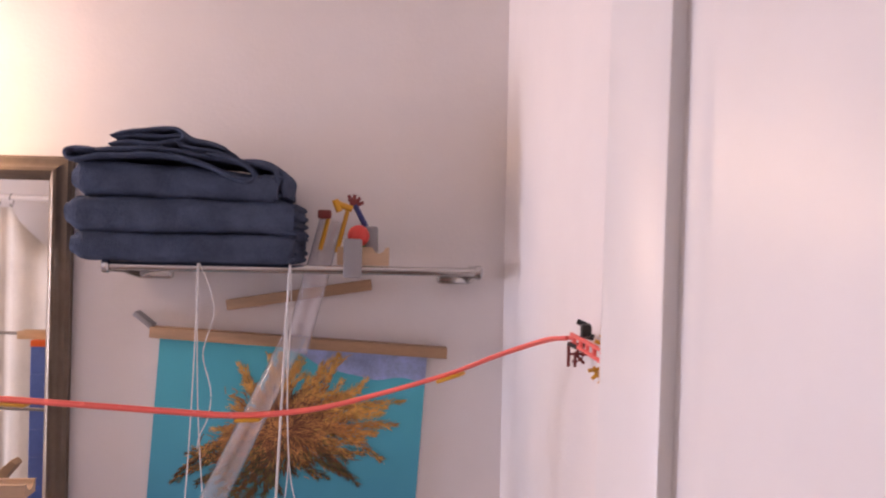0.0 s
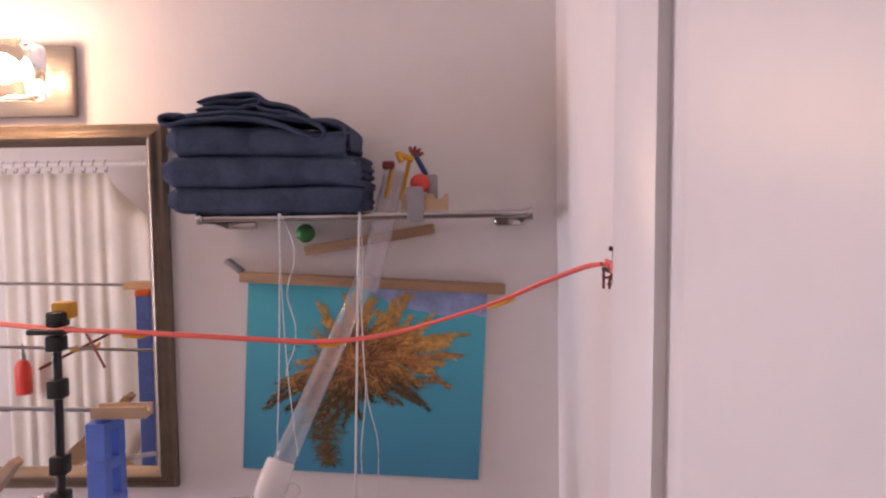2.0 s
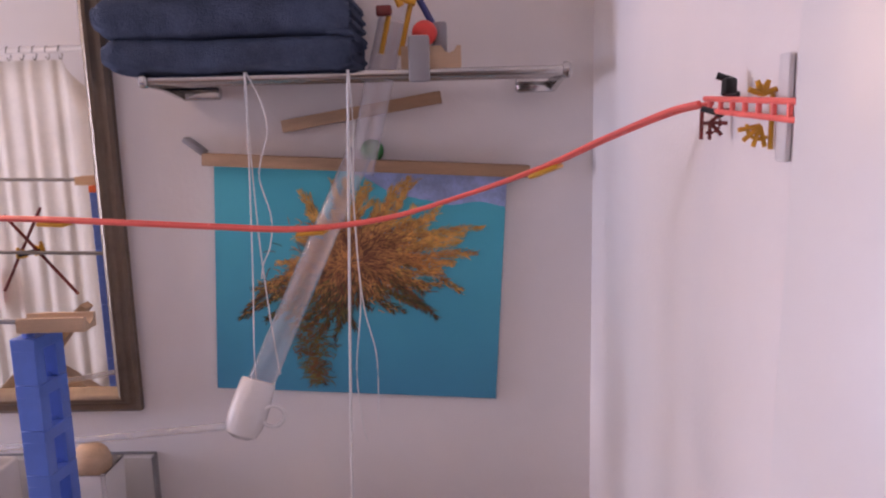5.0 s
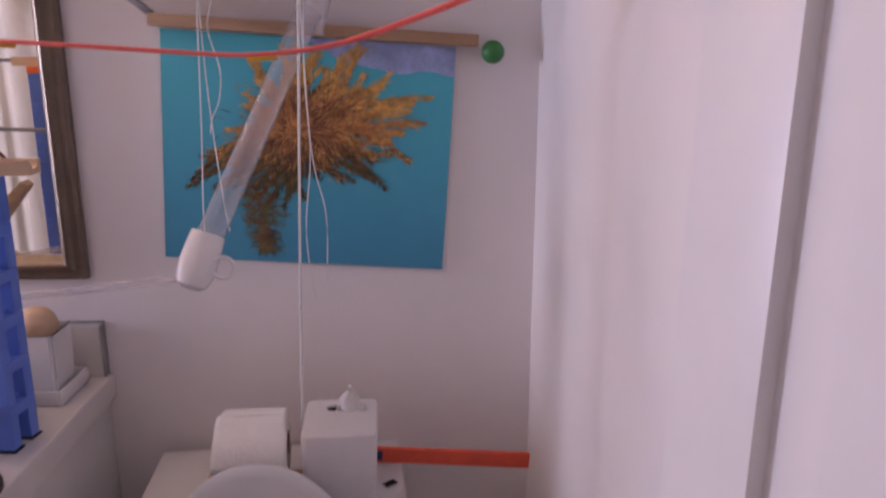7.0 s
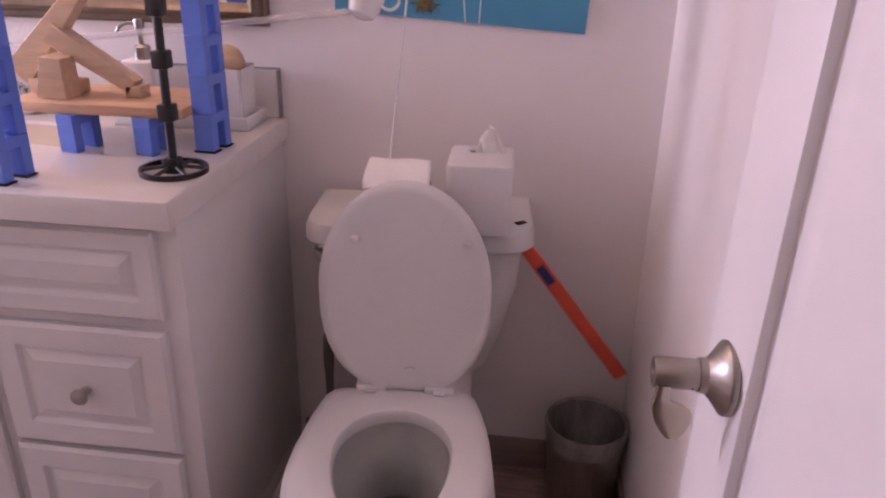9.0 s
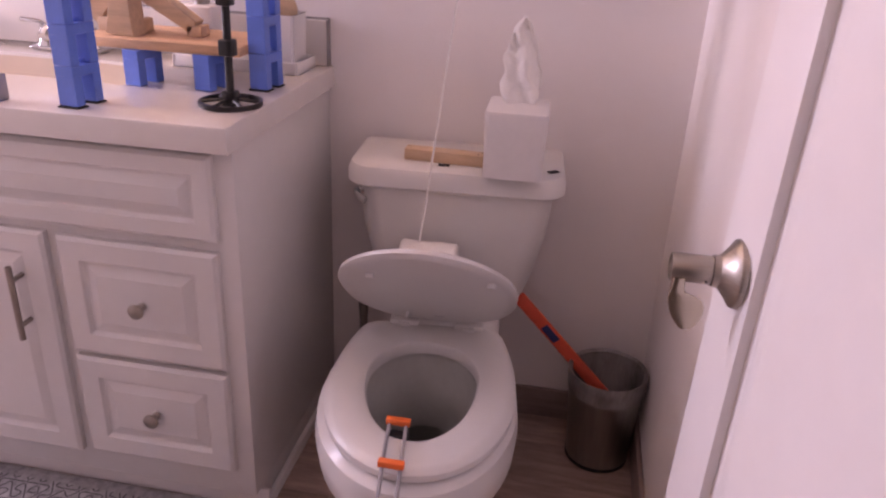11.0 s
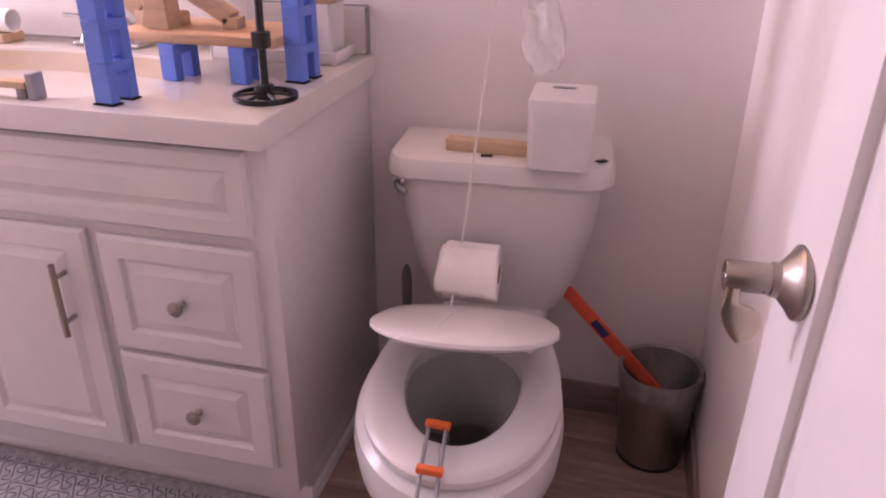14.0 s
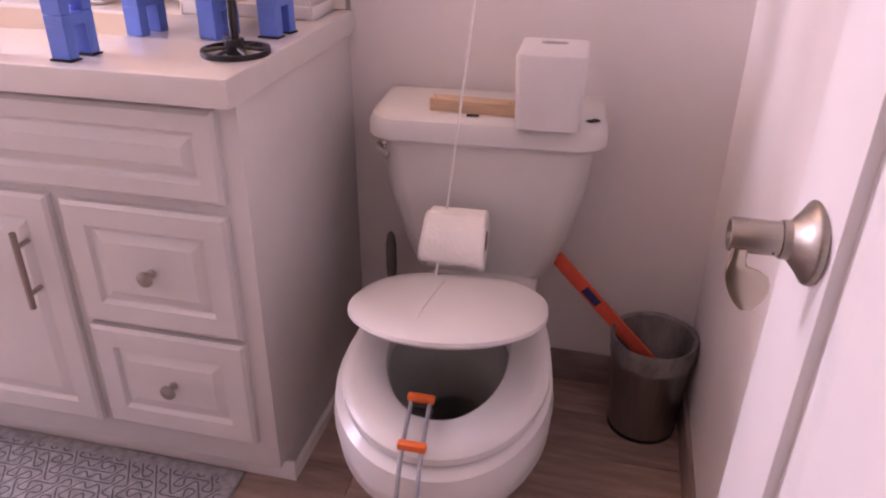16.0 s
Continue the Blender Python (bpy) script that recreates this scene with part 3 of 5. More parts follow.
# ---- mirror ----
def build_mirror():
    t = thing("wall_mirror", "large wall mirror in a rounded bronze-brown frame", "mirror", pose(0, -0.002, 1.119, 0.1, 0, 0))
    x0, x1, z0, z1 = -1.15, -0.012, 0.0, 0.795
    prof = [(0.0, 0.0), (0.0, -0.014), (0.006, -0.020), (0.014, -0.0195), (0.018, -0.022), (0.023, -0.0290), (0.029, -0.0305), (0.034, -0.027), (0.039, -0.017), (0.043, -0.010), (0.046, -0.006)]
    def ring(o, y):
        return [(x0 + o, y, z0 + o), (x1 - o, y, z0 + o), (x1 - o, y, z1 - o), (x0 + o, y, z1 - o)]
    # four mitred rails
    for a in range(4):
        b = (a + 1) % 4
        bm = bmesh.new()
        rows = [[bm.verts.new(ring(o, y)[a]), bm.verts.new(ring(o, y)[b])] for o, y in prof]
        for p, q in zip(rows, rows[1:]):
            bm.faces.new((p[0], p[1], q[1], q[0]))
        part("rail", bm, BRONZE, t)
    part("glass", box(x0 + 0.04, x1 - 0.04, -0.006, -0.001, z0 + 0.04, z1 - 0.04), MIRROR, t, "silvered mirror glass")
    return t


build_mirror()


# ---- vanity lamp ----
def build_lamp():
    t = thing("vanity_lamp", "lit vanity wall lamp with crumpled glass cube shades", "wall lamp")
    part("backplate", box(-0.86, -0.203, -0.024, -0.001, 1.932, 2.083, 0.004), NICKEL, t, "brushed nickel backplate")
    for x in (-0.29, -0.52, -0.75):
        bm = box(x - 0.055, x + 0.055, -0.150, -0.060, 1.958, 2.072, 0.010, 3)
        bmesh.ops.subdivide_edges(bm, edges=bm.edges[:], cuts=3, use_grid_fill=True)
        for p in bm.verts:
            p.co += noise.noise_vector(p.co * 45) * 0.005
        sh = part("shade", bm, FROST, t, "crumpled clear glass cube")
        sh.visible_shadow = False
        part("bulb", lathe([(0.0, -0.030), (0.012, -0.027), (0.021, -0.012), (0.022, 0.003), (0.014, 0.020), (0.010, 0.030), (0, 0.03)], 20, m=pose(x, -0.115, 2.015)), BULB, t, "glowing warm bulb").visible_shadow = False
        part("arm", rod((x, -0.024, 2.015), (x, -0.075, 2.015), 0.010), NICKEL, t)
    return t


build_lamp()

# ---- things on the back wall ----
def build_print():
    W, H = 0.520, 0.412
    t = thing("wall_print", "unframed turquoise print of a golden spiky sea plant", "poster", pose(0.403, -0.0045, 1.348, 0, 3.4, 0))
    m = bpy.data.materials.new("print_water")
    m.use_nodes = True
    nt = m.node_tree
    b = nt.nodes["Principled BSDF"]
    b.inputs["Roughness"].default_value = 0.5
    tc = nt.nodes.new("ShaderNodeTexCoord")
    sep = nt.nodes.new("ShaderNodeSeparateXYZ")
    nt.links.new(tc.outputs["Object"], sep.inputs[0])
    n = nt.nodes.new("ShaderNodeTexNoise")
    n.inputs["Scale"].default_value, n.inputs["Detail"].default_value = 9, 5
    nt.links.new(tc.outputs["Object"], n.inputs["Vector"])
    add = nt.nodes.new("ShaderNodeMath")
    add.operation = "MULTIPLY_ADD"
    add.inputs[1].default_value = 0.06
    nt.links.new(n.outputs["Fac"], add.inputs[0])
    nt.links.new(sep.outputs["Z"], add.inputs[2])
    mr = nt.nodes.new("ShaderNodeMapRange")
    mr.inputs["From Min"].default_value, mr.inputs["From Max"].default_value = -0.19, 0.24
    nt.links.new(add.outputs[0], mr.inputs["Value"])
    ramp = nt.nodes.new("ShaderNodeValToRGB")
    ramp.color_ramp.elements[0].color = (0.036, 0.265, 0.425, 1)
    ramp.color_ramp.elements[1].color = (0.045, 0.520, 0.625, 1)
    nt.links.new(mr.outputs[0], ramp.inputs[0])
    nt.links.new(ramp.outputs[0], b.inputs["Base Color"])
    part("sheet", box(-W / 2, W / 2, -0.0025, 0.0, -H / 2, H / 2), m, t)

    def ink(name, c):
        return mat(name, c, 0.5, vary=0.25, scale=60)

    # the pale surface of the water in the upper corner
    bm = bmesh.new()
    top, low = [], []
    for i in range(25):
        u = i / 24
        x = -0.02 + u * (W / 2 + 0.02)
        top.append(bm.verts.new((x, -0.0030, H / 2)))
        low.append(bm.verts.new((x, -0.0030, H / 2 - 0.004 - 0.045 * min(1, u * 2.2) + 0.004 * math.sin(u * 17))))
    for i in range(24):
        bm.faces.new((top[i], top[i + 1], low[i + 1], low[i]))
    part("water_surface", bm, mat("print_sky", (0.36, 0.46, 0.74), 0.5, vary=0.2, scale=25), t, "pale lavender water surface")
    rng = random.Random(5)
    cx, cz = -0.010, 0.070
    inks = {"gold": (0.80, 0.46, 0.120), "amber": (0.60, 0.270, 0.085), "brown": (0.21, 0.075, 0.035), "olive": (0.165, 0.155, 0.042), "dark": (0.050, 0.052, 0.028)}
    layers = {k: bmesh.new() for k in inks}
    depth = {"dark": 0.0034, "olive": 0.0037, "brown": 0.0040, "amber": 0.0043, "gold": 0.0046}

    def blade(bm, x, z, a, ln, w, d, bend):
        left, right = [], []
        for k in range(4):
            s = k / 3
            ww = w * (0.55 + 0.9 * s) * (1 - s ** 3) + 0.0003
            px, pz = math.cos(a + math.pi / 2) * ww, math.sin(a + math.pi / 2) * ww
            x_, z_ = min(max(x, -W / 2 + 0.003), W / 2 - 0.003), min(max(z, -H / 2 + 0.003), H / 2 - 0.003)
            left.append(bm.verts.new((x_ + px, -d, z_ + pz)))
            right.append(bm.verts.new((x_ - px, -d, z_ - pz)))
            x += math.cos(a) * ln / 3
            z += math.sin(a) * ln / 3
            a += bend / 3
        for k in range(3):
            bm.faces.new((left[k], left[k + 1], right[k + 1], right[k]))

    def frond(tip, kinds, count):
        """One feathered branch: short fine needles set close along a bent line, thinning to its tip."""
        tx, tz = tip[0] * 0.000623, -tip[1] * 0.000623
        ln, a0 = math.hypot(tx, tz), math.atan2(tz, tx)
        bow = rng.uniform(-0.14, 0.14) * ln
        for _ in range(count):
            s = rng.uniform(0.12, 1.0)
            off = bow * math.sin(s * math.pi) + rng.gauss(0, 0.0034 * (1.25 - s) + 0.0010)
            x, z = cx + tx * s - math.sin(a0) * off, cz + tz * s + math.cos(a0) * off
            k = kinds[max(0, min(len(kinds) - 1, int(s * len(kinds) + rng.uniform(-1.9, 0.6))))]
            if z < cz - 0.02 and rng.random() < min(0.9, (cz - 0.01 - z) * 12):
                k = rng.choice(("olive", "brown", "dark", "dark"))
            a = a0 + bow / ln * math.cos(s * math.pi) * 2.4 + rng.choice((-1, 1)) * rng.uniform(0.10, 0.62)
            blade(layers[k], x, z, a, rng.uniform(0.007, 0.017) * (1.15 - 0.4 * s), rng.uniform(0.00020, 0.00050), 0.0034 + rng.uniform(0, 0.0014), rng.uniform(-0.6, 0.6))

    cx, cz = -0.017, 0.052
    G, R, D = ("brown", "amber", "gold", "gold"), ("brown", "amber", "amber", "gold"), ("brown", "brown", "olive", "dark")
    for tip, kinds in (((-140, -180), G), ((-118, -140), G), ((-150, -80), R), ((-50, -215), G), ((-12, -225), G), ((25, -190), G), ((55, -205), G), ((95, -150), G), ((150, -220), G), ((165, -235), G), ((180, -150), G),
                       ((260, -165), G), ((235, -120), R), ((375, -100), G), ((320, -75), G), ((360, -25), R), ((300, 5), R), ((255, 30), R), ((325, 88), R), ((270, 70), R), ((215, 95), ("brown", "amber", "amber", "olive")),
                       ((255, 170), D), ((215, 140), D), ((130, 158), R), ((95, 120), R), ((60, 150), D), ((22, 215), D), ((-8, 190), D), ((-38, 245), D), ((-60, 200), D), ((-90, 235), D), ((-120, 190), R),
                       ((-165, 215), R), ((-215, 190), R), ((-240, 195), D), ((-305, 175), R), ((-280, 150), R), ((-255, 90), R), ((-220, 120), R), ((-205, 25), R), ((-180, 60), R), ((-140, -45), R), ((-110, 20), R), ((-90, 95), R)):
        n = int(60 + 0.80 * math.hypot(*tip))
        frond(tip, kinds, n)
        for _ in range(2):
            q = rng.uniform(0.62, 0.97)
            frond((tip[0] * q + rng.gauss(0, 24), tip[1] * q + rng.gauss(0, 24)), kinds, int(n * 0.7))
    for _ in range(900):
        a, r = rng.uniform(0, 2 * math.pi), abs(rng.gauss(0, 0.050))
        k = rng.choice(("brown", "brown", "amber", "amber", "dark"))
        blade(layers[k], cx + math.cos(a) * r * 1.15, cz + math.sin(a) * r * 0.8 - 0.012, a + rng.gauss(0, 0.6), rng.uniform(0.010, 0.024), 0.0006, depth[k] + rng.uniform(0, 0.0009), rng.uniform(-1, 1))
    for _ in range(620):
        s = rng.random()
        k = rng.choice(("olive", "dark", "olive", "olive", "brown"))
        blade(layers[k], cx - 0.075 + 0.022 * s + rng.gauss(0, 0.018 * (1.2 - 0.7 * s)), cz - 0.125 - 0.115 * s, rng.choice((rng.uniform(-3.2, -2.0), rng.uniform(-1.0, 0.2))), rng.uniform(0.008, 0.017), 0.0005, depth[k] + rng.uniform(0, 0.0006), rng.uniform(-1, 1))
    for k, bm in layers.items():
        part("printed_fronds", bm, ink("ink_" + k, inks[k]), t, smooth=False)
    return t


build_print()


def batten(name, a, b, th, depth, label, y0=-0.001, material=None):
    """A wooden strip on the back wall from a to b (x, z)."""
    dx, dz = b[0] - a[0], b[1] - a[1]
    ln = math.hypot(dx, dz)
    ob = part(name, box(-ln / 2, ln / 2, -depth, 0, -th / 2, th / 2, 0.0015), material or OAK)
    ob.matrix_world = pose((a[0] + b[0]) / 2, y0, (a[1] + b[1]) / 2, 0, -math.degrees(math.atan2(dz, dx)), 0)
    return tagged(ob, label, "wooden rail")


batten("ball_rail", (0.146, 1.583), (0.712, 1.549), 0.021, 0.034, "long light-brown wooden rail along the print's top edge", -0.009)
batten("ball_rail", (0.286, 1.636), (0.562, 1.680), 0.021, 0.034, "short tilted light-brown wooden rail under the towel shelf")
st = part("stopper", box(-0.021, 0.021, -0.030, 0, -0.005, 0.005, 0.002), GREYP)
st.matrix_world = pose(0.131, -0.008, 1.606, 0, 38, 0)
tagged(st, "small grey plastic stopper at the rail's end", "stopper")


# ---- towel shelf ----
def build_rack():
    t = thing("towel_shelf", "chrome hotel towel shelf of parallel bars on the wall", "towel rack")
    z = 1.711
    for y in (-0.182, -0.150, -0.118, -0.086, -0.054):
        part("bar", rod((0.120, y, z), (0.750, y, z), 0.0058 if y > -0.18 else 0.0072, 14), CHROME, t)
    for x in (0.116, 0.754):
        # a flat arm that drops to a foot lower on the wall
        side = [(-0.192, z - 0.006), (-0.192, z + 0.008), (-0.180, z + 0.011), (-0.030, z + 0.010), (-0.004, z + 0.004), (-0.004, z - 0.024), (-0.030, z - 0.024), (-0.060, z - 0.020), (-0.110, z - 0.013), (-0.175, z - 0.010)]
        bm = loft([[(x - 0.0045, p, q) for p, q in side], [(x + 0.0045, p, q) for p, q in side]])
        bmesh.ops.bevel(bm, geom=bm.edges[:], offset=0.0015, segments=2, affect="EDGES")
        part("bracket_arm", bm, CHROME, t)
        part("end_cap", lathe([(0, 0), (0.011, 0), (0.0125, 0.003), (0.0125, 0.009), (0.010, 0.012), (0, 0.012)], 24, m=pose(x - 0.006, -0.182, z, 0, 90, 0)), CHROME, t)
        s = 1 if x < 0.4 else -1
        part("wall_plate", box(min(x, x + s * 0.058) - 0.006, max(x, x + s * 0.058) + 0.006, -0.022, -0.001, z - 0.027, z - 0.003, 0.007, 4), CHROME, t)
    return t


build_rack()


def ribbon(pts, half, y0, y1, seed):
    """A soft sheet edge along (x, z) points, running back from y0 to y1."""
    path = smooth_path([(x, 0, z) for x, z in pts], 5)
    up = Vector((0, -1, 0))
    rings = []
    for i, q in enumerate(path):
        d = (path[min(i + 1, len(path) - 1)] - path[max(i - 1, 0)]).normalized()
        n = d.cross(up)
        e = min(1.0, min(i, len(path) - 1 - i) / 2.0)
        w = half * (0.45 + 0.55 * e)
        ring = []
        for k in range(20):
            a = 2 * math.pi * k / 20
            ca, sa = math.cos(a), math.sin(a)
            y = (y0 + y1) / 2 + (y1 - y0) / 2 * math.copysign(abs(ca) ** 0.3, ca)
            v = q + n * (w * math.copysign(abs(sa) ** 0.8, sa))
            v = Vector((v.x, y, v.z))
            v += noise.noise_vector(Vector((v.x * 24 + seed, y * 16, v.z * 24))) * 0.0026 + noise.noise_vector(v * 130) * 0.0007
            ring.append(v)
        rings.append(ring)
    return loft(rings, True, True)


def towel(x0, x1, y0, y1, zl, zr, seed, label, dent=None):
    """A thick folded towel with a plump front fold; zl, zr: (bottom, top) at its two ends."""
    rng = random.Random(seed)
    t = thing("folded_towel", label, "towel", group="stacked towels")
    nx, nc = 84, 40
    rings = []
    for i in range(nx + 1):
        u = i / nx
        x = x0 + (x1 - x0) * u
        lo, hi = zl[0] + (zr[0] - zl[0]) * u, zl[1] + (zr[1] - zl[1]) * u
        left, right = min(1.0, u * nx / 4.5), min(1.0, (1 - u) * nx / 3.0)
        plump = math.sqrt(max(0.35, 1 - (1 - left) ** 2)) * math.sqrt(max(0.55, 1 - (1 - right) ** 2))
        hh = (hi - lo) / 2 * plump
        zc = (lo + hi) / 2 + 0.0022 * math.sin(u * 6 + seed * 1.7)
        hollow = 0.016 * math.exp(-((u - dent) / 0.06) ** 2) if dent else 0.0
        ring = []
        for c in range(nc):
            a = 2 * math.pi * c / nc
            ca, sa = math.cos(a), math.sin(a)
            yy = (y0 + y1) / 2 + (y1 - y0) / 2 * math.copysign(abs(ca) ** 0.34, ca) * (0.94 + 0.06 * left)
            zz = zc + hh * math.copysign(abs(sa) ** 0.55, sa)
            if ca < 0:
                yy += hollow * (0.5 + 0.5 * sa) * abs(ca) ** 0.5
            q = Vector((x, yy, zz))
            q += noise.noise_vector(Vector((x * 13 + seed, yy * 13, zz * 26))) * 0.0036 + noise.noise_vector(Vector((x * 60 + seed, yy * 60, zz * 70))) * 0.0012 + noise.noise_vector(q * 260) * 0.0005
            q.z = max(q.z, lo - 0.0005)
            ring.append(q)
        rings.append(ring)
    part("fold", loft(rings, True, True), TOWEL, t)
    # the layers that show at the open end
    n = 4
    h = (zr[1] - zr[0]) / n
    for k in range(n):
        z = zr[0] + h * (k + 0.5)
        out = rng.uniform(0.0, 0.007)
        part("layer", ribbon([(x1 - 0.035, z), (x1 - 0.015, z + rng.uniform(-0.001, 0.001)), (x1 + out, z + rng.uniform(-0.003, 0.003))], h * 0.55, y0 + rng.uniform(0.002, 0.012), y1, seed + k), TOWEL, t)
    return t


towel(0.062, 0.434, -0.206, -0.022, (1.7185, 1.773), (1.7185, 1.770), 1, "dark slate-blue terry towel folded flat on the shelf")
towel(0.054, 0.432, -0.208, -0.020, (1.768, 1.835), (1.765, 1.825), 2, "thick dark slate-blue terry towel folded once")
towel(0.062, 0.404, -0.205, -0.022, (1.829, 1.895), (1.820, 1.874), 3, "dark slate-blue terry towel with a hollow in its front fold", 0.44)


def draped_towel():
    """The top towel: a sheet folded over itself, its front edge hanging in a shallow curve."""
    t = thing("folded_towel", "dark blue terry towel draped over the stack, edge curling", "towel", group="stacked towels")
    part("fold", ribbon([(0.100, 1.906), (0.062, 1.909), (0.053, 1.900), (0.064, 1.890), (0.105, 1.896), (0.165, 1.901), (0.225, 1.899), (0.280, 1.886), (0.325, 1.867), (0.352, 1.860), (0.365, 1.868), (0.356, 1.883), (0.325, 1.895), (0.285, 1.903)], 0.0052, -0.212, -0.03, 4), TOWEL, t)
    part("fold", ribbon([(0.066, 1.903), (0.120, 1.906), (0.175, 1.912), (0.235, 1.908), (0.290, 1.899), (0.350, 1.892), (0.392, 1.884), (0.402, 1.872), (0.404, 1.852)], 0.0068, -0.203, -0.03, 9), TOWEL, t)
    part("fold", ribbon([(0.320, 1.896), (0.372, 1.893), (0.398, 1.884), (0.412, 1.870), (0.410, 1.850), (0.413, 1.836)], 0.0058, -0.192, -0.03, 12), TOWEL, t)
    return t


draped_towel()


def washcloth():
    t = thing("folded_towel", "small dark blue washcloth bunched on top of the stack", "towel", group="stacked towels")
    part("fold", ribbon([(0.120, 1.917), (0.150, 1.921), (0.195, 1.919), (0.230, 1.926), (0.245, 1.917), (0.285, 1.911), (0.318, 1.903)], 0.0060, -0.198, -0.05, 21), TOWEL, t)
    part("fold", ribbon([(0.128, 1.928), (0.165, 1.934), (0.205, 1.932), (0.236, 1.938), (0.250, 1.930), (0.290, 1.921), (0.312, 1.912)], 0.0060, -0.195, -0.05, 26), TOWEL, t)
    part("fold", ribbon([(0.122, 1.931), (0.160, 1.941), (0.215, 1.946), (0.234, 1.944), (0.243, 1.934), (0.236, 1.926)], 0.0045, -0.200, -0.05, 31), TOWEL, t)
    return t


washcloth()


# ---- ball holder and toy trigger on the shelf ----
def build_holder():
    t = thing("ball_holder", "grey plastic clamp with a wooden block on the shelf", "toy part")
    part("clamp_front", box(0.517, 0.549, -0.196, -0.176, 1.698, 1.766, 0.004), GREYP, t)
    part("clamp_back", box(0.553, 0.575, -0.150, -0.132, 1.7195, 1.790, 0.004), GREYP, t)
    bm = bmesh.new()
    prof = [(0.505, 1.7195), (0.596, 1.7195), (0.596, 1.752), (0.590, 1.752), (0.585, 1.744), (0.578, 1.741), (0.571, 1.744), (0.566, 1.752), (0.505, 1.752)]
    loft([[(x, -0.172, z) for x, z in prof], [(x, -0.135, z) for x, z in prof]], True, True, bm)
    part("block", bm, PINE, t, "small notched pine block")
    return t


build_holder()
bm = bmesh.new()
bmesh.ops.create_uvsphere(bm, u_segments=32, v_segments=20, radius=0.0195, matrix=pose(0.541, -0.156, 1.772))
tagged(part("red_ball", bm, RED), "red painted wooden ball held in the grey clamp", "ball")


def fan_piece(bm, c, r, th, a0, a1, spokes, m=None):
    """A flat toy connector: a half ring of stubby arms."""
    cx, cy, cz = c
    for k in range(spokes):
        a = math.radians(a0 + (a1 - a0) * k / max(1, spokes - 1))
        rod((cx, cy, cz), (cx + r * math.cos(a), cy, cz + r * math.sin(a)), th, 8, bm=bm)
        rod((cx + r * 0.62 * math.cos(a - 0.33), cy, cz + r * 0.62 * math.sin(a - 0.33)), (cx + r * 0.62 * math.cos(a + 0.33), cy, cz + r * 0.62 * math.sin(a + 0.33)), th * 0.8, 8, bm=bm)
    return bm


def build_trigger():
    t = thing("toy_trigger", "yellow, maroon and navy construction-toy trigger over the tube", "toy part")
    y = -0.126
    bm = rod((0.487, y, 1.812), (0.471, y, 1.746), 0.004)
    part("rod", bm, YELLOW, t)
    part("rod", rod((0.521, y, 1.826), (0.501, y, 1.742), 0.0042), YELLOW, t)
    bm = rod((0.495, y - 0.01, 1.832), (0.528, y - 0.01, 1.820), 0.006)
    rod((0.497, y - 0.012, 1.836), (0.505, y - 0.012, 1.815), 0.006, bm=bm)
    part("connector", bm, YELLOW, t)
    part("connector", box(0.466, 0.490, y - 0.012, y + 0.004, 1.802, 1.818, 0.003), MAROON, t, "maroon connector")
    part("connector", fan_piece(bmesh.new(), (0.528, y - 0.004, 1.826), 0.021, 0.0032, 20, 110, 4), MAROON, t, "maroon fan connector")
    part("rod", rod((0.532, y - 0.004, 1.828), (0.553, y - 0.004, 1.789), 0.0052), NAVY, t, "navy rod")
    return t


build_trigger()


# ---- clear tubes and the mug ----
def pipe(a, b, r, material, name, label, wall=0.0016):
    a, b = Vector(a), Vector(b)
    d = b - a
    m = Matrix.Translation(a) @ d.to_track_quat("Z", "Y").to_matrix().to_4x4()
    ln = d.length
    ob = part(name, lathe([(r - wall, 0), (r, 0), (r, ln), (r - wall, ln), (r - wall, 0)], 40, m=m), material)
    ob.visible_shadow = False
    return tagged(ob, label, "tube")


pipe((0.430, -0.125, 1.592), (0.270, -0.240, 1.235), 0.0212, CLEAR, "clear_tube", "clear plastic ball tube slanting down into a mug")
pipe((0.489, -0.100, 1.800), (0.428, -0.112, 1.560), 0.0228, CLEAR, "clear_tube", "clear plastic ball tube through the towel shelf")
pipe((0.225, -0.240, 1.180), (-0.70, -0.120, 1.055), 0.0060, CLEAR2, "clear_channel", "thin clear plastic channel leading away from the mug", 0.0012)


def build_mug():
    d = Vector((-0.029, -0.034, -0.088)).normalized()
    a = Vector((0.274, -0.238, 1.252))
    m = Matrix.Translation(a) @ d.to_track_quat("Z", "Y").to_matrix().to_4x4()
    t = thing("hanging_mug", "white ceramic mug hanging tilted at the tube's end", "mug")
    prof = [(0.0, 0.010), (0.0215, 0.010), (0.0235, 0.002), (0.0255, 0.000), (0.0270, 0.003), (0.0285, 0.024), (0.0298, 0.050), (0.0285, 0.070), (0.0230, 0.084), (0.012, 0.090), (0.0, 0.091)]
    part("body", lathe(prof, 40, m=m), CERAMIC, t)
    c = Vector((0.2985, -0.262, 1.2035))
    bm = hose([c + Vector((0.0165 * math.cos(k), 0.003 * math.cos(k), 0.0165 * math.sin(k))) for k in [math.radians(q) for q in range(-165, 166, 15)]], 0.0030, 10, 3)
    part("handle", bm, CERAMIC, t)
    return t


build_mug()


# ---- strings from the shelf ----
def strand(points, label="loose white string hanging from the towel shelf"):
    return tagged(part("string", hose(points, 0.0011, 6, 6), STRING), label, "string", "hanging strings")


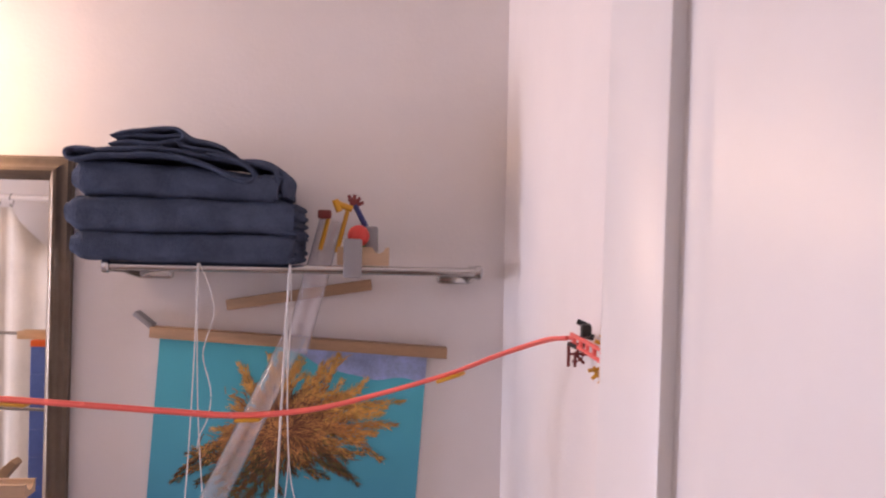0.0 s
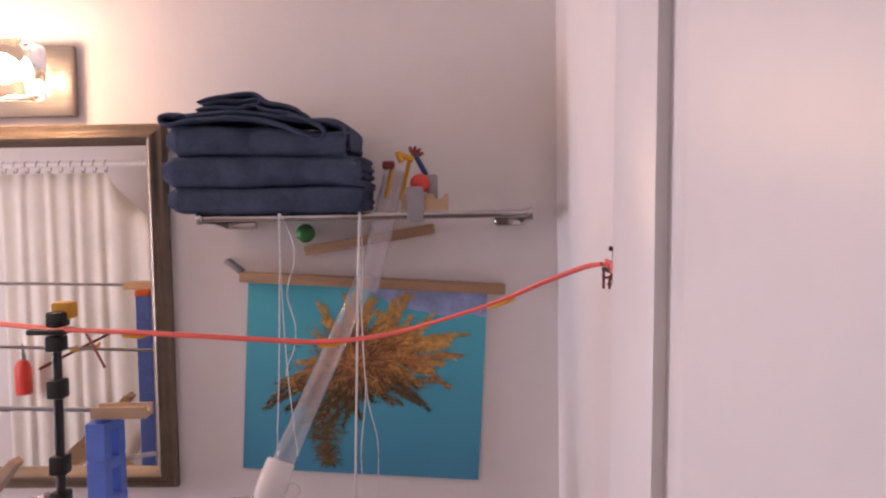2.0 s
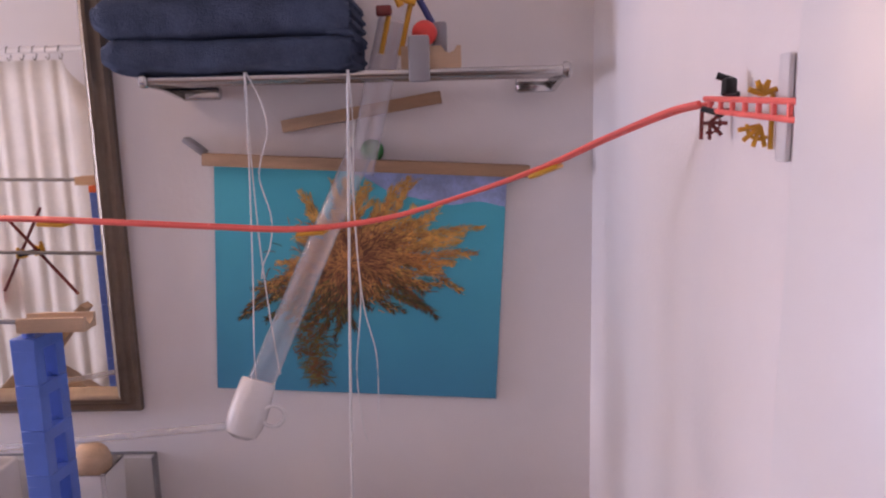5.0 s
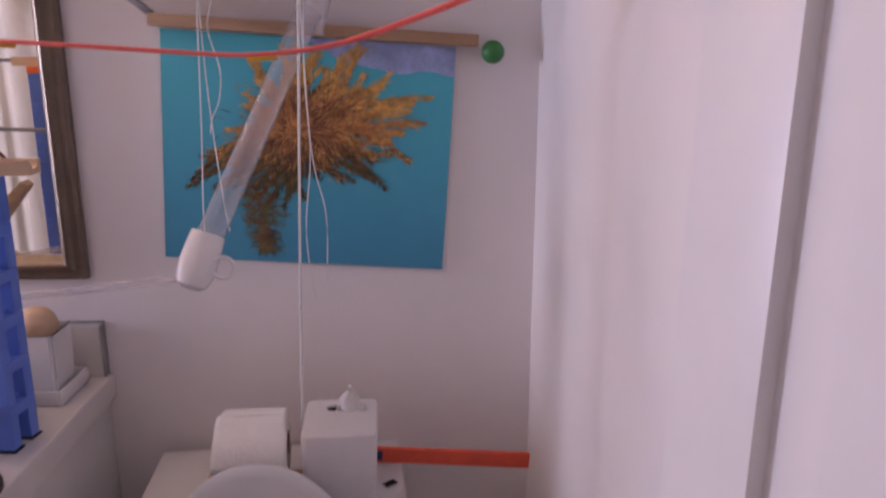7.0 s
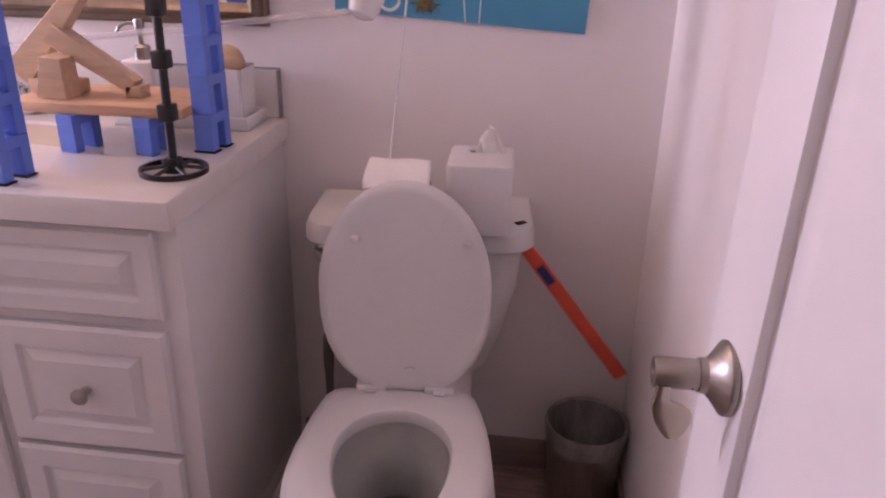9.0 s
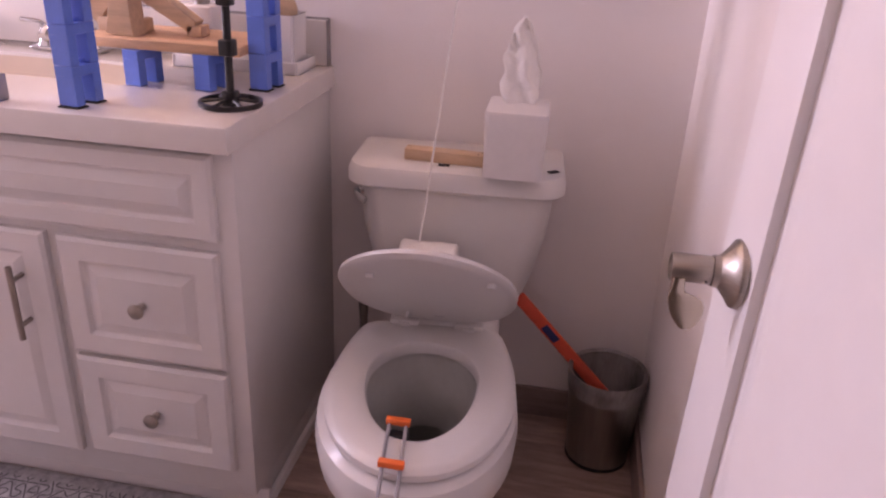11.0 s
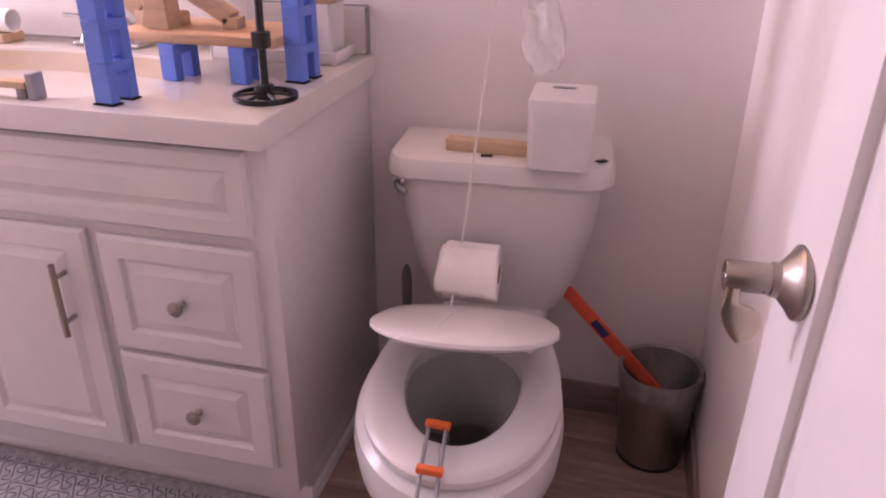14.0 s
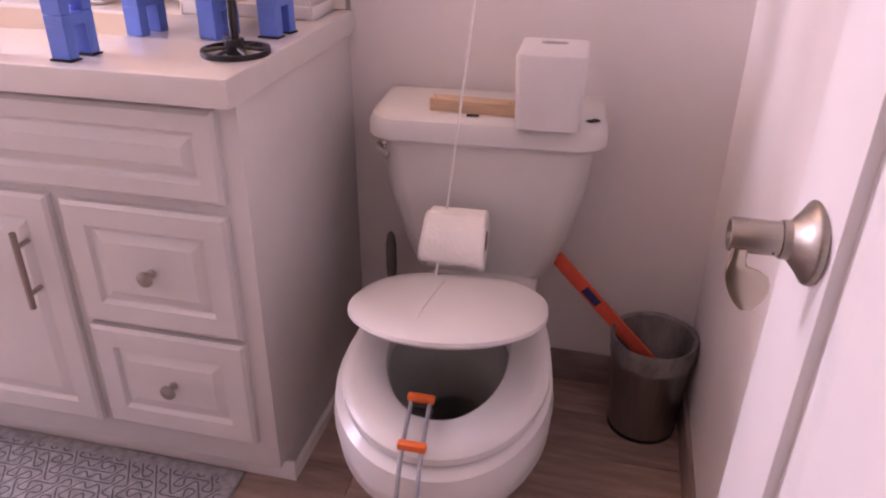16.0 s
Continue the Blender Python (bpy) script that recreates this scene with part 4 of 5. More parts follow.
Z = 1.7185
strand([(0.270, -0.191, Z), (0.269, -0.191, 1.60), (0.262, -0.190, 1.40), (0.256, -0.190, 1.28), (0.257, -0.190, 1.20)])
strand([(0.272, -0.191, Z), (0.272, -0.191, 1.60), (0.277, -0.190, 1.45), (0.289, -0.190, 1.30), (0.296, -0.190, 1.245)])
strand([(0.273, -0.191, Z), (0.292, -0.191, 1.675), (0.299, -0.190, 1.63), (0.286, -0.190, 1.585), (0.283, -0.190, 1.555), (0.297, -0.190, 1.50), (0.293, -0.190, 1.455), (0.280, -0.190, 1.425), (0.276, -0.190, 1.402)])
strand([(0.425, -0.191, Z), (0.424, -0.191, 1.60), (0.428, -0.190, 1.45), (0.430, -0.190, 1.36), (0.419, -0.190, 1.25), (0.425, -0.190, 1.16), (0.431, -0.190, 1.13)])
strand([(0.427, -0.191, Z), (0.430, -0.191, 1.64), (0.426, -0.190, 1.50), (0.434, -0.190, 1.36), (0.452, -0.190, 1.27), (0.450, -0.190, 1.16)])


# ---- the coral track from pole to wall ----
def build_track():
    t = thing("coral_track", "coral-red plastic toy track sagging between pole and wall", "toy track")
    pts = TRACK
    path = smooth_path(pts, 8)
    for s in (-0.0075, 0.0075):
        rail = []
        for i, q in enumerate(path):
            d = (path[min(i + 1, len(path) - 1)] - path[max(i - 1, 0)]).normalized()
            side = d.cross(Vector((0, 0, 1))).normalized()
            rail.append(q + side * s)
        part("rail", hose(rail, 0.0027, 8, 0), CORAL, t)
    run = 0.0
    for a, b in zip(path, path[1:]):
        run += (b - a).length
        if run > 0.045:
            run = 0.0
            side = (b - a).cross(Vector((0, 0, 1))).normalized()
            part("tie", rod(a - side * 0.0085, a + side * 0.0085, 0.0021, 8), CORAL, t)
    for k in (0.25, 0.52, 0.755):
        i = int(k * (len(path) - 1))
        q, d = path[i], path[i + 1] - path[i - 1]
        clip = part("clip", box(-0.017, 0.017, -0.012, 0.012, -0.0075, -0.0025, 0.002), YELLOW, t, "yellow clip under the track")
        clip.matrix_basis = Matrix.Translation(q) @ d.to_track_quat("X", "Z").to_matrix().to_4x4()
    return t


TRACK = [(-0.20, -0.395, 1.548), (-0.11, -0.420, 1.543), (-0.01, -0.445, 1.539), (0.10, -0.452, 1.5345), (0.20, -0.458, 1.529), (0.30, -0.462, 1.523), (0.40, -0.468, 1.519), (0.50, -0.482, 1.531), (0.59, -0.510, 1.5580), (0.677, -0.545, 1.5905), (0.736, -0.580, 1.6200), (0.785, -0.622, 1.6435), (0.806, -0.662, 1.6510)]
build_track()


def build_wall_clip():
    t = thing("wall_clip", "coral track end with maroon, black and yellow connectors on the wall", "toy part")
    a, b = Vector((0.806, -0.660, 1.6500)), Vector((0.811, -0.835, 1.6425))
    for dz in (-0.0062, 0.0062):
        part("end_rail", rod(a + Vector((0, 0, dz * 0.8)), b + Vector((0, 0, dz)), 0.0024, 8), CORAL, t, "coral track end rail")
    for k in range(7):
        q = a.lerp(b, (k + 0.5) / 7)
        part("end_tie", rod(q - Vector((0, 0, 0.006)), q + Vector((0, 0, 0.006)), 0.0024, 8), CORAL, t, "coral track tie")
    # toy connectors: short arms round a hub, tied by a ring, with one straight side
    bm = fan_piece(bmesh.new(), (0.8085, -0.668, 1.6340), 0.0150, 0.0017, -90, 40, 4)
    rod((0.8010, -0.668, 1.6455), (0.8010, -0.668, 1.6195), 0.0019, 8, bm=bm)
    rod((0.8010, -0.668, 1.6445), (0.8250, -0.668, 1.6445), 0.0019, 8, bm=bm)
    rod((0.8010, -0.668, 1.6335), (0.8085, -0.668, 1.6335), 0.0016, 8, bm=bm)
    part("connector", bm, MAROON, t, "maroon fan connector")
    bm = fan_piece(bmesh.new(), (0.815, -0.762, 1.6320), 0.0165, 0.0019, 190, 285, 4)
    rod((0.8235, -0.762, 1.660), (0.8235, -0.762, 1.614), 0.0021, 8, bm=bm)
    part("connector", bm, YELLOW, t, "yellow fan connector")
    bm = fan_piece(bmesh.new(), (0.815, -0.764, 1.6555), 0.0110, 0.0021, 20, 160, 4)
    part("connector", bm, YELLOW, t, "yellow fan connector")
    bm = box(0.805, 0.816, -0.712, -0.700, 1.657, 1.671, 0.003)
    rod((0.802, -0.700, 1.673), (0.815, -0.704, 1.668), 0.0030, 8, bm=bm)
    rod((0.806, -0.704, 1.660), (0.819, -0.704, 1.656), 0.0036, 8, bm=bm)
    rod((0.799, -0.676, 1.646), (0.810, -0.694, 1.641), 0.0026, 8, bm=bm)
    part("connector", bm, BLACK, t, "black connector")
    part("mount", box(0.8215, 0.8265, -0.792, -0.774, 1.606, 1.684, 0.002), PLASTIC_W, t, "white mounting strip")
    return t


build_wall_clip()


# ---- on the counter ----
def build_pole():
    x, y, z0 = -0.047, -0.432, 0.9245
    t = thing("toy_pole", "black plastic toy pole on a spoked ring base", "toy part")
    part("base_ring", lathe([(0.0525, 0), (0.058, 0), (0.058, 0.009), (0.0525, 0.009), (0.0525, 0)], 48, None, pose(x, y, z0)), BLACK, t)
    for k in range(6):
        a = math.pi * k / 3 + 0.3
        part("spoke", rod((x, y, z0 + 0.012), (x + 0.054 * math.cos(a), y + 0.054 * math.sin(a), z0 + 0.005), 0.0035, 8), BLACK, t)
    part("shaft", rod((x, y, z0 + 0.004), (x + 0.008, y, 1.545), 0.0075), BLACK, t)
    for z, h, w in ((0.936, 0.030, 0.013), (1.028, 0.030, 0.0135), (1.115, 0.030, 0.0135), (1.197, 0.030, 0.0135), (1.256, 0.030, 0.0135), (1.315, 0.032, 0.0135), (1.441, 0.032, 0.0135), (1.515, 0.026, 0.0135)):
        xx = x + 0.008 * (z - z0) / 0.62
        part("collar", box(xx - w, xx + w, y - w, y + w, z - h / 2, z + h / 2, 0.004), BLACK, t)
    part("track_shoe", box(x - 0.028, x + 0.034, y - 0.026, y + 0.012, 1.532, 1.541, 0.003), BLACK, t)
    part("head", box(x - 0.008, x + 0.022, y - 0.004, y + 0.022, 1.541, 1.566, 0.004), BLACK, t)
    part("cap", box(x - 0.006, x + 0.026, y + 0.010, y + 0.040, 1.552, 1.580, 0.004), YELLOW, t, "yellow connector block")
    return t


build_pole()


def arch_block(name="arch_block"):
    """One toy block: two legs, a lintel and two studs; stands on z = 0, 0.07 high."""
    w, l, h = 0.019, 0.034, 0.0695
    bm = box(-w, w, -l, -l + 0.021, 0, 0.052, 0.0012, 1)
    box(-w, w, l - 0.021, l, 0, 0.052, 0.0012, 1, bm=bm)
    box(-w, w, -l, l, 0.0505, h, 0.0012, 1, bm=bm)
    return bm


def build_tower(name, x, y, rz, count, label, cap=False):
    t = thing(name, label, "toy tower", pose(x, y, 0.9245, 0, 0, rz))
    for s in (-0.0235, 0.0235):
        part("pad", box(-0.0215, 0.0215, s - 0.013, s + 0.013, 0.0, 0.0025), DARK, t, "black felt pad")
    for k in range(count):
        b = part("block", arch_block(), BLUE, t)
        b.location = (0, 0, 0.003 + 0.0697 * k)
        for sy in (-0.017, 0.017):
            s = part("stud", lathe([(0.0085, 0), (0.0085, 0.006), (0.0075, 0.007), (0, 0.007)], 14), BLUE, b)
            s.location = (0, sy, 0.0695)
    z = 0.003 + 0.0697 * count
    if cap:
        part("cap_block", box(-0.020, 0.020, -0.034, 0.034, z, z + 0.016, 0.001), ORANGE, t, "orange cap block")
        z += 0.010
    return t, z


def build_channel(x, y, z, rz, ln, label):
    """A small wooden gutter."""
    prof = []
    for k in range(9):
        a = math.pi * k / 8
        prof.append((0.0125 * math.cos(a), 0.021 - 0.0125 * math.sin(a)))
    ring = [(-0.019, 0.0), (0.019, 0.0), (0.019, 0.021)] + prof + [(-0.019, 0.021)]
    bm = loft([[(-ln / 2, p, q) for p, q in ring], [(ln / 2, p, q) for p, q in ring]])
    ob = part("wooden_channel", bm, PINE)
    ob.matrix_world = pose(x, y, z, 0, 0, rz)
    return tagged(ob, label, "wooden rail")


tb, _ = build_tower("block_tower", -0.040, -0.278, -6, 6, "tower of stacked blue plastic arch blocks")
build_channel(-0.004, -0.285, 1.353, 2, 0.098, "small pine gutter on the blue block tower")
ta, _ = build_tower("block_tower", -0.288, -0.520, -6, 8, "taller blue arch-block tower with an orange cap", True)
build_channel(-0.30, -0.520, 1.502, 2, 0.09, "small pine gutter on the taller tower")
for x, y in ((-0.280, -0.325), (-0.136, -0.318)):
    lg = thing("plank_support", "blue plastic arch block carrying the plank", "toy block", pose(x, y, 0.9245, 0, 0, -12), "plank supports")
    b = part("block", arch_block(), BLUE, lg)
pl = part("plank", box(-0.405, -0.062, -0.350, -0.165, 0.9945, 1.0135, 0.002), PINE_Z)
tagged(pl, "reddish pine plank on blue blocks", "plank")


def wedge(name, a, b, wa, wb, th, y, label):
    """A tapering flat board from a to b (x, z)."""
    A, B = Vector((a[0], 0, a[1])), Vector((b[0], 0, b[1]))
    d = (B - A).normalized()
    n = Vector((-d.z, 0, d.x))
    ring = [A - n * wa, A + n * wa, B + n * wb, B - n * wb]
    bm = loft([[p + Vector((0, y - th / 2, 0)) for p in ring], [p + Vector((0, y + th / 2, 0)) for p in ring]])
    bmesh.ops.bevel(bm, geom=bm.edges[:], offset=0.0015, segments=1, affect="EDGES")
    return bm


def build_catapult():
    t = thing("wooden_catapult", "small unfinished pine toy catapult on the plank", "toy catapult")
    part("arm", wedge("arm", (-0.425, 1.045), (-0.222, 1.262), 0.029, 0.008, 0.034, -0.255, ""), PINE, t)
    part("brace", wedge("brace", (-0.345, 1.128), (-0.190, 1.032), 0.020, 0.014, 0.036, -0.262, ""), PINE, t)
    part("foot", box(-0.205, -0.172, -0.280, -0.244, 1.014, 1.036, 0.002), PINE, t)
    part("post", wedge("post", (-0.325, 1.0145), (-0.317, 1.090), 0.030, 0.019, 0.050, -0.300, ""), PINE, t)
    part("base", box(-0.402, -0.30, -0.275, -0.235, 1.014, 1.040, 0.002), PINE, t)
    return t


build_catapult()


def long_rod(a, b, r, label):
    ob = part("grey_rod", rod(a, b, r, 10), GREYP)
    return tagged(ob, label, "rod", "grey rail rods")


long_rod((-1.0, -0.300, 1.393), (-0.046, -0.285, 1.3650), 0.0042, "long grey plastic rod ending on a pine gutter")
long_rod((-1.1, -0.535, 1.531), (-0.34, -0.520, 1.5145), 0.0042, "long grey plastic rod ending on the taller tower")

# tray, cup with wooden ball, soap pump
bm = box(-0.315, -0.022, -0.150, -0.034, 0.9245, 0.930, 0.002)
for a in ((-0.315, -0.309, -0.150, -0.034), (-0.028, -0.022, -0.150, -0.034), (-0.309, -0.028, -0.150, -0.144), (-0.309, -0.028, -0.040, -0.034)):
    box(*a, 0.9245, 0.952, 0.0015, bm=bm)
tagged(part("vanity_tray", bm, CERAMIC), "white ceramic tray at the back of the vanity top", "tray")
cup = thing("square_cup", "white square ceramic cup on the tray", "cup")
bm = bmesh.new()
def sq(r, z):
    return [(-0.078 - r, -0.092 - r, z), (-0.078 + r, -0.092 - r, z), (-0.078 + r, -0.092 + r, z), (-0.078 - r, -0.092 + r, z)]
loft([sq(0.040, 0.9305), sq(0.043, 1.048), sq(0.040, 1.048), sq(0.037, 0.940)], True, True, bm)
bmesh.ops.bevel(bm, geom=[e for e in bm.edges if abs(e.verts[0].co.z - e.verts[1].co.z) > 0.05], offset=0.006, segments=3, affect="EDGES")
part("body", bm, CERAMIC, cup)
bm = bmesh.new()
bmesh.ops.create_uvsphere(bm, u_segments=28, v_segments=18, radius=0.036, matrix=pose(-0.078, -0.092, 1.052) @ Matrix.Diagonal((1, 1, 1.08, 1)))
tagged(part("wooden_ball", bm, PINE), "brown wooden ball sitting in the square cup", "ball")


def build_soap():
    t = thing("soap_dispenser", "white ceramic soap dispenser with a steel pump", "soap dispenser")
    x, y = -0.262, -0.092
    part("bottle", box(x - 0.036, x + 0.036, y - 0.034, y + 0.034, 0.9305, 1.055, 0.006, 3), CERAMIC, t)
    part("collar", lathe([(0.0, 1.054), (0.017, 1.054), (0.017, 1.079), (0.012, 1.083), (0.0, 1.083)], 28, m=pose(x, y, 0)), STEEL, t, "brushed steel collar")
    part("stem", rod((x, y, 1.08), (x, y, 1.118), 0.0055), STEEL, t)
    bm = lathe([(0.0, 1.112), (0.010, 1.112), (0.011, 1.130), (0.009, 1.135), (0.0, 1.135)], 24, m=pose(x, y, 0))
    hose([(x, y, 1.126), (x - 0.025, y - 0.006, 1.126), (x - 0.040, y - 0.009, 1.118), (x - 0.046, y - 0.010, 1.106)], 0.0042, 10, bm=bm)
    part("pump_head", bm, STEEL, t, "steel pump spout")
    return t


build_soap()


def build_faucet():
    t = thing("faucet", "chrome basin faucet with lever handles", "faucet")
    for x in (-0.674, -0.558):
        part("handle_base", lathe([(0, 0), (0.026, 0), (0.024, 0.010), (0.016, 0.030), (0.014, 0.055), (0, 0.058)], 28, m=pose(x, -0.075, 0.9245)), CHROME, t)
        part("handle", hose([(x, -0.075, 0.978), (x - 0.012, -0.082, 0.988), (x - 0.050, -0.090, 0.992)], 0.0075, 10, flat=0.7), CHROME, t)
    part("spout", hose([(-0.616, -0.070, 0.926), (-0.616, -0.072, 0.965), (-0.616, -0.095, 0.990), (-0.616, -0.140, 0.985), (-0.616, -0.165, 0.968)], 0.013, 14), CHROME, t)
    part("base_plate", box(-0.705, -0.527, -0.105, -0.045, 0.9245, 0.934, 0.005, 3), CHROME, t)
    return t


build_faucet()
tagged(part("rest_block", box(-1.06, -0.868, -0.135, -0.065, 0.9245, 0.945, 0.002), PINE), "pine block lying at the back of the vanity top", "wooden block")
pt = part("paper_tube", lathe([(0.0245, 0.0), (0.0275, 0.0), (0.0275, 0.20), (0.0245, 0.20), (0.0245, 0.0)], 36), PAPER)
pt.matrix_world = pose(-1.06, -0.10, 0.9728, 0, 90, 0)
tagged(pt, "white paper tube lying on a pine block by the backsplash", "paper tube")
cl = thing("grey_clamp", "grey plastic clamp holding a pine strip at the counter's front edge", "toy part")
part("upright", box(-0.440, -0.424, -0.560, -0.530, 0.9245, 0.972, 0.003), GREYP, cl)
part("foot", rod((-0.460, -0.545, 0.9245), (-0.460, -0.545, 0.944), 0.013, 20), GREYP, cl)
part("strip", box(-0.62, -0.442, -0.562, -0.532, 0.9445, 0.957, 0.002), PINE, cl, "thin pine strip")

# ---- on and round the toilet ----


def build_tissue_box():
    t = thing("tissue_box", "pale grey plastic tissue box cover on the toilet tank", "tissue box", pose(0.4645, -0.187, 0.7735, 0, 0, 2))
    w0, w1, h = 0.0605, 0.0635, 0.139
    def r(w, z, rad=0.012):
        out = []
        for cx, cy, a0 in ((1, 1, 0), (-1, 1, 90), (-1, -1, 180), (1, -1, 270)):
            for k in range(5):
                a = math.radians(a0 + 22.5 * k)
                out.append(Vector((cx * (w - rad) + rad * math.cos(a), cy * (w * 1.16 - rad) + rad * math.sin(a), z)))
        return out
    def slot(z):
        out = []
        for cx, cy, a0 in ((1, 1, 0), (-1, 1, 90), (-1, -1, 180), (1, -1, 270)):
            for k in range(5):
                a = math.radians(a0 + 22.5 * k)
                out.append(Vector((cx * 0.016 + 0.010 * math.cos(a) - 0.001, 0.034 + 0.009 * math.sin(a) + cy * 0.001, z)))
        return out
    part("cover", loft([r(w0, 0.0), r(w0 + 0.0005, 0.06), r(w1, h - 0.006), r(w1 - 0.002, h - 0.001), r(w1 - 0.006, h), slot(h), slot(h - 0.004)], False, False), PLASTIC_W, t)
    # inner shade of the box, painted as a near-black lining
    part("inside", loft([r(w0 - 0.003, 0.001), r(w1 - 0.004, h - 0.006), slot(h - 0.004)], True, False), DARK, t, "inside lining, near-black for the hollow's shade")
    return t


build_tissue_box()


def build_tissue():
    """A crumpled upright tissue sheet, rigid; origin at its lower tip."""
    bm = bmesh.new()
    nu, nv = 18, 26
    for sgn in (0, 1):
        grid = []
        for j in range(nv + 1):
            v = j / nv
            w = 0.008 + 0.031 * math.sin(math.pi * min(1.0, 0.10 + v * 0.90) ** 0.9) ** 0.75
            row = []
            for i in range(nu + 1):
                u = i / nu * 2 - 1
                p = Vector((u * w, (0.012 if sgn else -0.006) * math.cos(u * 1.5) + 0.005 * math.sin(u * 4 + v * 7 + sgn * 2), 0.180 * v + 0.010 * (1 - u * u) * v))
                p += noise.noise_vector(p * 34 + Vector((sgn * 9, 0, 0))) * 0.0085 + noise.noise_vector(p * 110) * 0.002
                row.append(bm.verts.new(p))
            grid.append(row)
        for j in range(nv):
            for i in range(nu):
                bm.faces.new((grid[j][i], grid[j][i + 1], grid[j + 1][i + 1], grid[j + 1][i]))
    ob = part("tissue", bm, PAPER)
    b = ob.modifiers.new("thickness", "SOLIDIFY")
    b.thickness = 0.0006
    tagged(ob, "white crumpled paper tissue pulled upward from its box", "tissue")
    return ob


TISSUE = build_tissue()
blk = thing("wooden_block", "small pine block with nail holes lying on the tank lid", "wooden block", pose(0.314, -0.175, 0.7735, 0, 0, -2))
part("bar", box(-0.086, 0.086, -0.0165, 0.0165, 0, 0.025, 0.0015), PINE, blk)
for x in (-0.080, -0.074, 0.074, 0.080):
    part("nail_hole", lathe([(0, 0.0004), (0.0016, 0.0004), (0.0018, 0)], 10, m=pose(x, 0.006 if abs(x) > 0.077 else -0.006, 0.025)), DARK, blk)
for x, y, rz in ((0.318, -0.204, 5), (0.548, -0.176, 40)):
    tp = part("tape_piece", box(-0.012, 0.012, -0.007, 0.007, 0, 0.0012), DARK)
    tp.matrix_world = pose(x, y, 0.7738, 0, 0, rz)
    tagged(tp, "small square of black tape on the tank lid", "tape")


def build_roll():
    """Axis along x; origin at the middle."""
    t = thing("toilet_roll", "white toilet paper roll with its loose end hanging", "toilet roll")
    m = pose(0, 0, 0, 0, 90, 0)
    r, ri, h = 0.060, 0.021, 0.056
    bm = lathe([(ri, -h), (r - 0.003, -h), (r, -h + 0.003), (r, h - 0.003), (r - 0.003, h), (ri, h)], 56, m=m)
    for v in bm.verts:
        v.co += noise.noise_vector(v.co * 30) * 0.0012
    part("paper", bm, PAPER, t)
    part("core", lathe([(ri, -h), (ri, h), (ri - 0.0015, h), (ri - 0.0015, -h), (ri, -h)], 32, m=m), CARDBOARD, t, "brown cardboard core")
    bm = bmesh.new()
    rows = []
    for k in range(11):
        a = math.radians(100 + 9.2 * k)
        rr = r + 0.0012 + 0.00016 * k * k
        rows.append([bm.verts.new((x * (1 + 0.012 * k) - 0.002 + 0.001 * math.sin(k + x * 60), rr * math.cos(a) - 0.0012 * math.sin(x * 70 + k * 0.4), rr * math.sin(a) - 0.0009 * k * (0.4 + x * 9) + 0.001 * math.sin(x * 90))) for x in [-0.057 + 0.114 * i / 12 for i in range(13)]])
    for a, b in zip(rows, rows[1:]):
        for i in range(12):
            bm.faces.new((a[i], a[i + 1], b[i + 1], b[i]))
    flap = part("loose_sheet", bm, PAPER, t)
    flap.modifiers.new("thickness", "SOLIDIFY").thickness = 0.0008
    return t


ROLL = build_roll()

# the string from shelf to roll; origin at its lower end
PULL = part("pull_string", hose([(0.003, -0.118, -0.118), (0.0, -0.072, -0.075), (-0.003, -0.055, -0.035), (0, 0, 0.001), (0.048, 0.042, 0.485), (0.115, 0.100, 1.09)], 0.0022, 6, 8), STRING)
tagged(PULL, "taut white string from the shelf down to the roll", "string")

# a short white string that lies on the closing lid
lidstr = part("lid_string", hose([(-0.040, -0.05, 0.0225), (-0.042, -0.15, 0.0236), (-0.044, -0.30, 0.0230), (-0.045, -0.402, 0.0150)], 0.0010, 6, 5), STRING, LID, "thin white string taped over the lid")


# foam bar, origin at its middle, long axis x
def build_bar():
    t = thing("foam_bar", "long orange foam bar with a dark tape band", "foam bar")
    L = 0.215
    part("bar", box(-L, L, -0.005, 0.005, -0.0155, 0.0155, 0.0025, 2), FOAM, t)
    part("band", box(-0.115, -0.065, -0.0056, 0.0056, -0.010, 0.010, 0.001), NAVY, t, "dark navy tape band")
    return t


BAR = build_bar()
bm = bmesh.new()
bmesh.ops.create_uvsphere(bm, u_segments=32, v_segments=20, radius=0.0205)
BALL = tagged(part("green_ball", bm, GREEN), "green painted wooden ball rolling down the rails", "ball")
GZ = 0.032


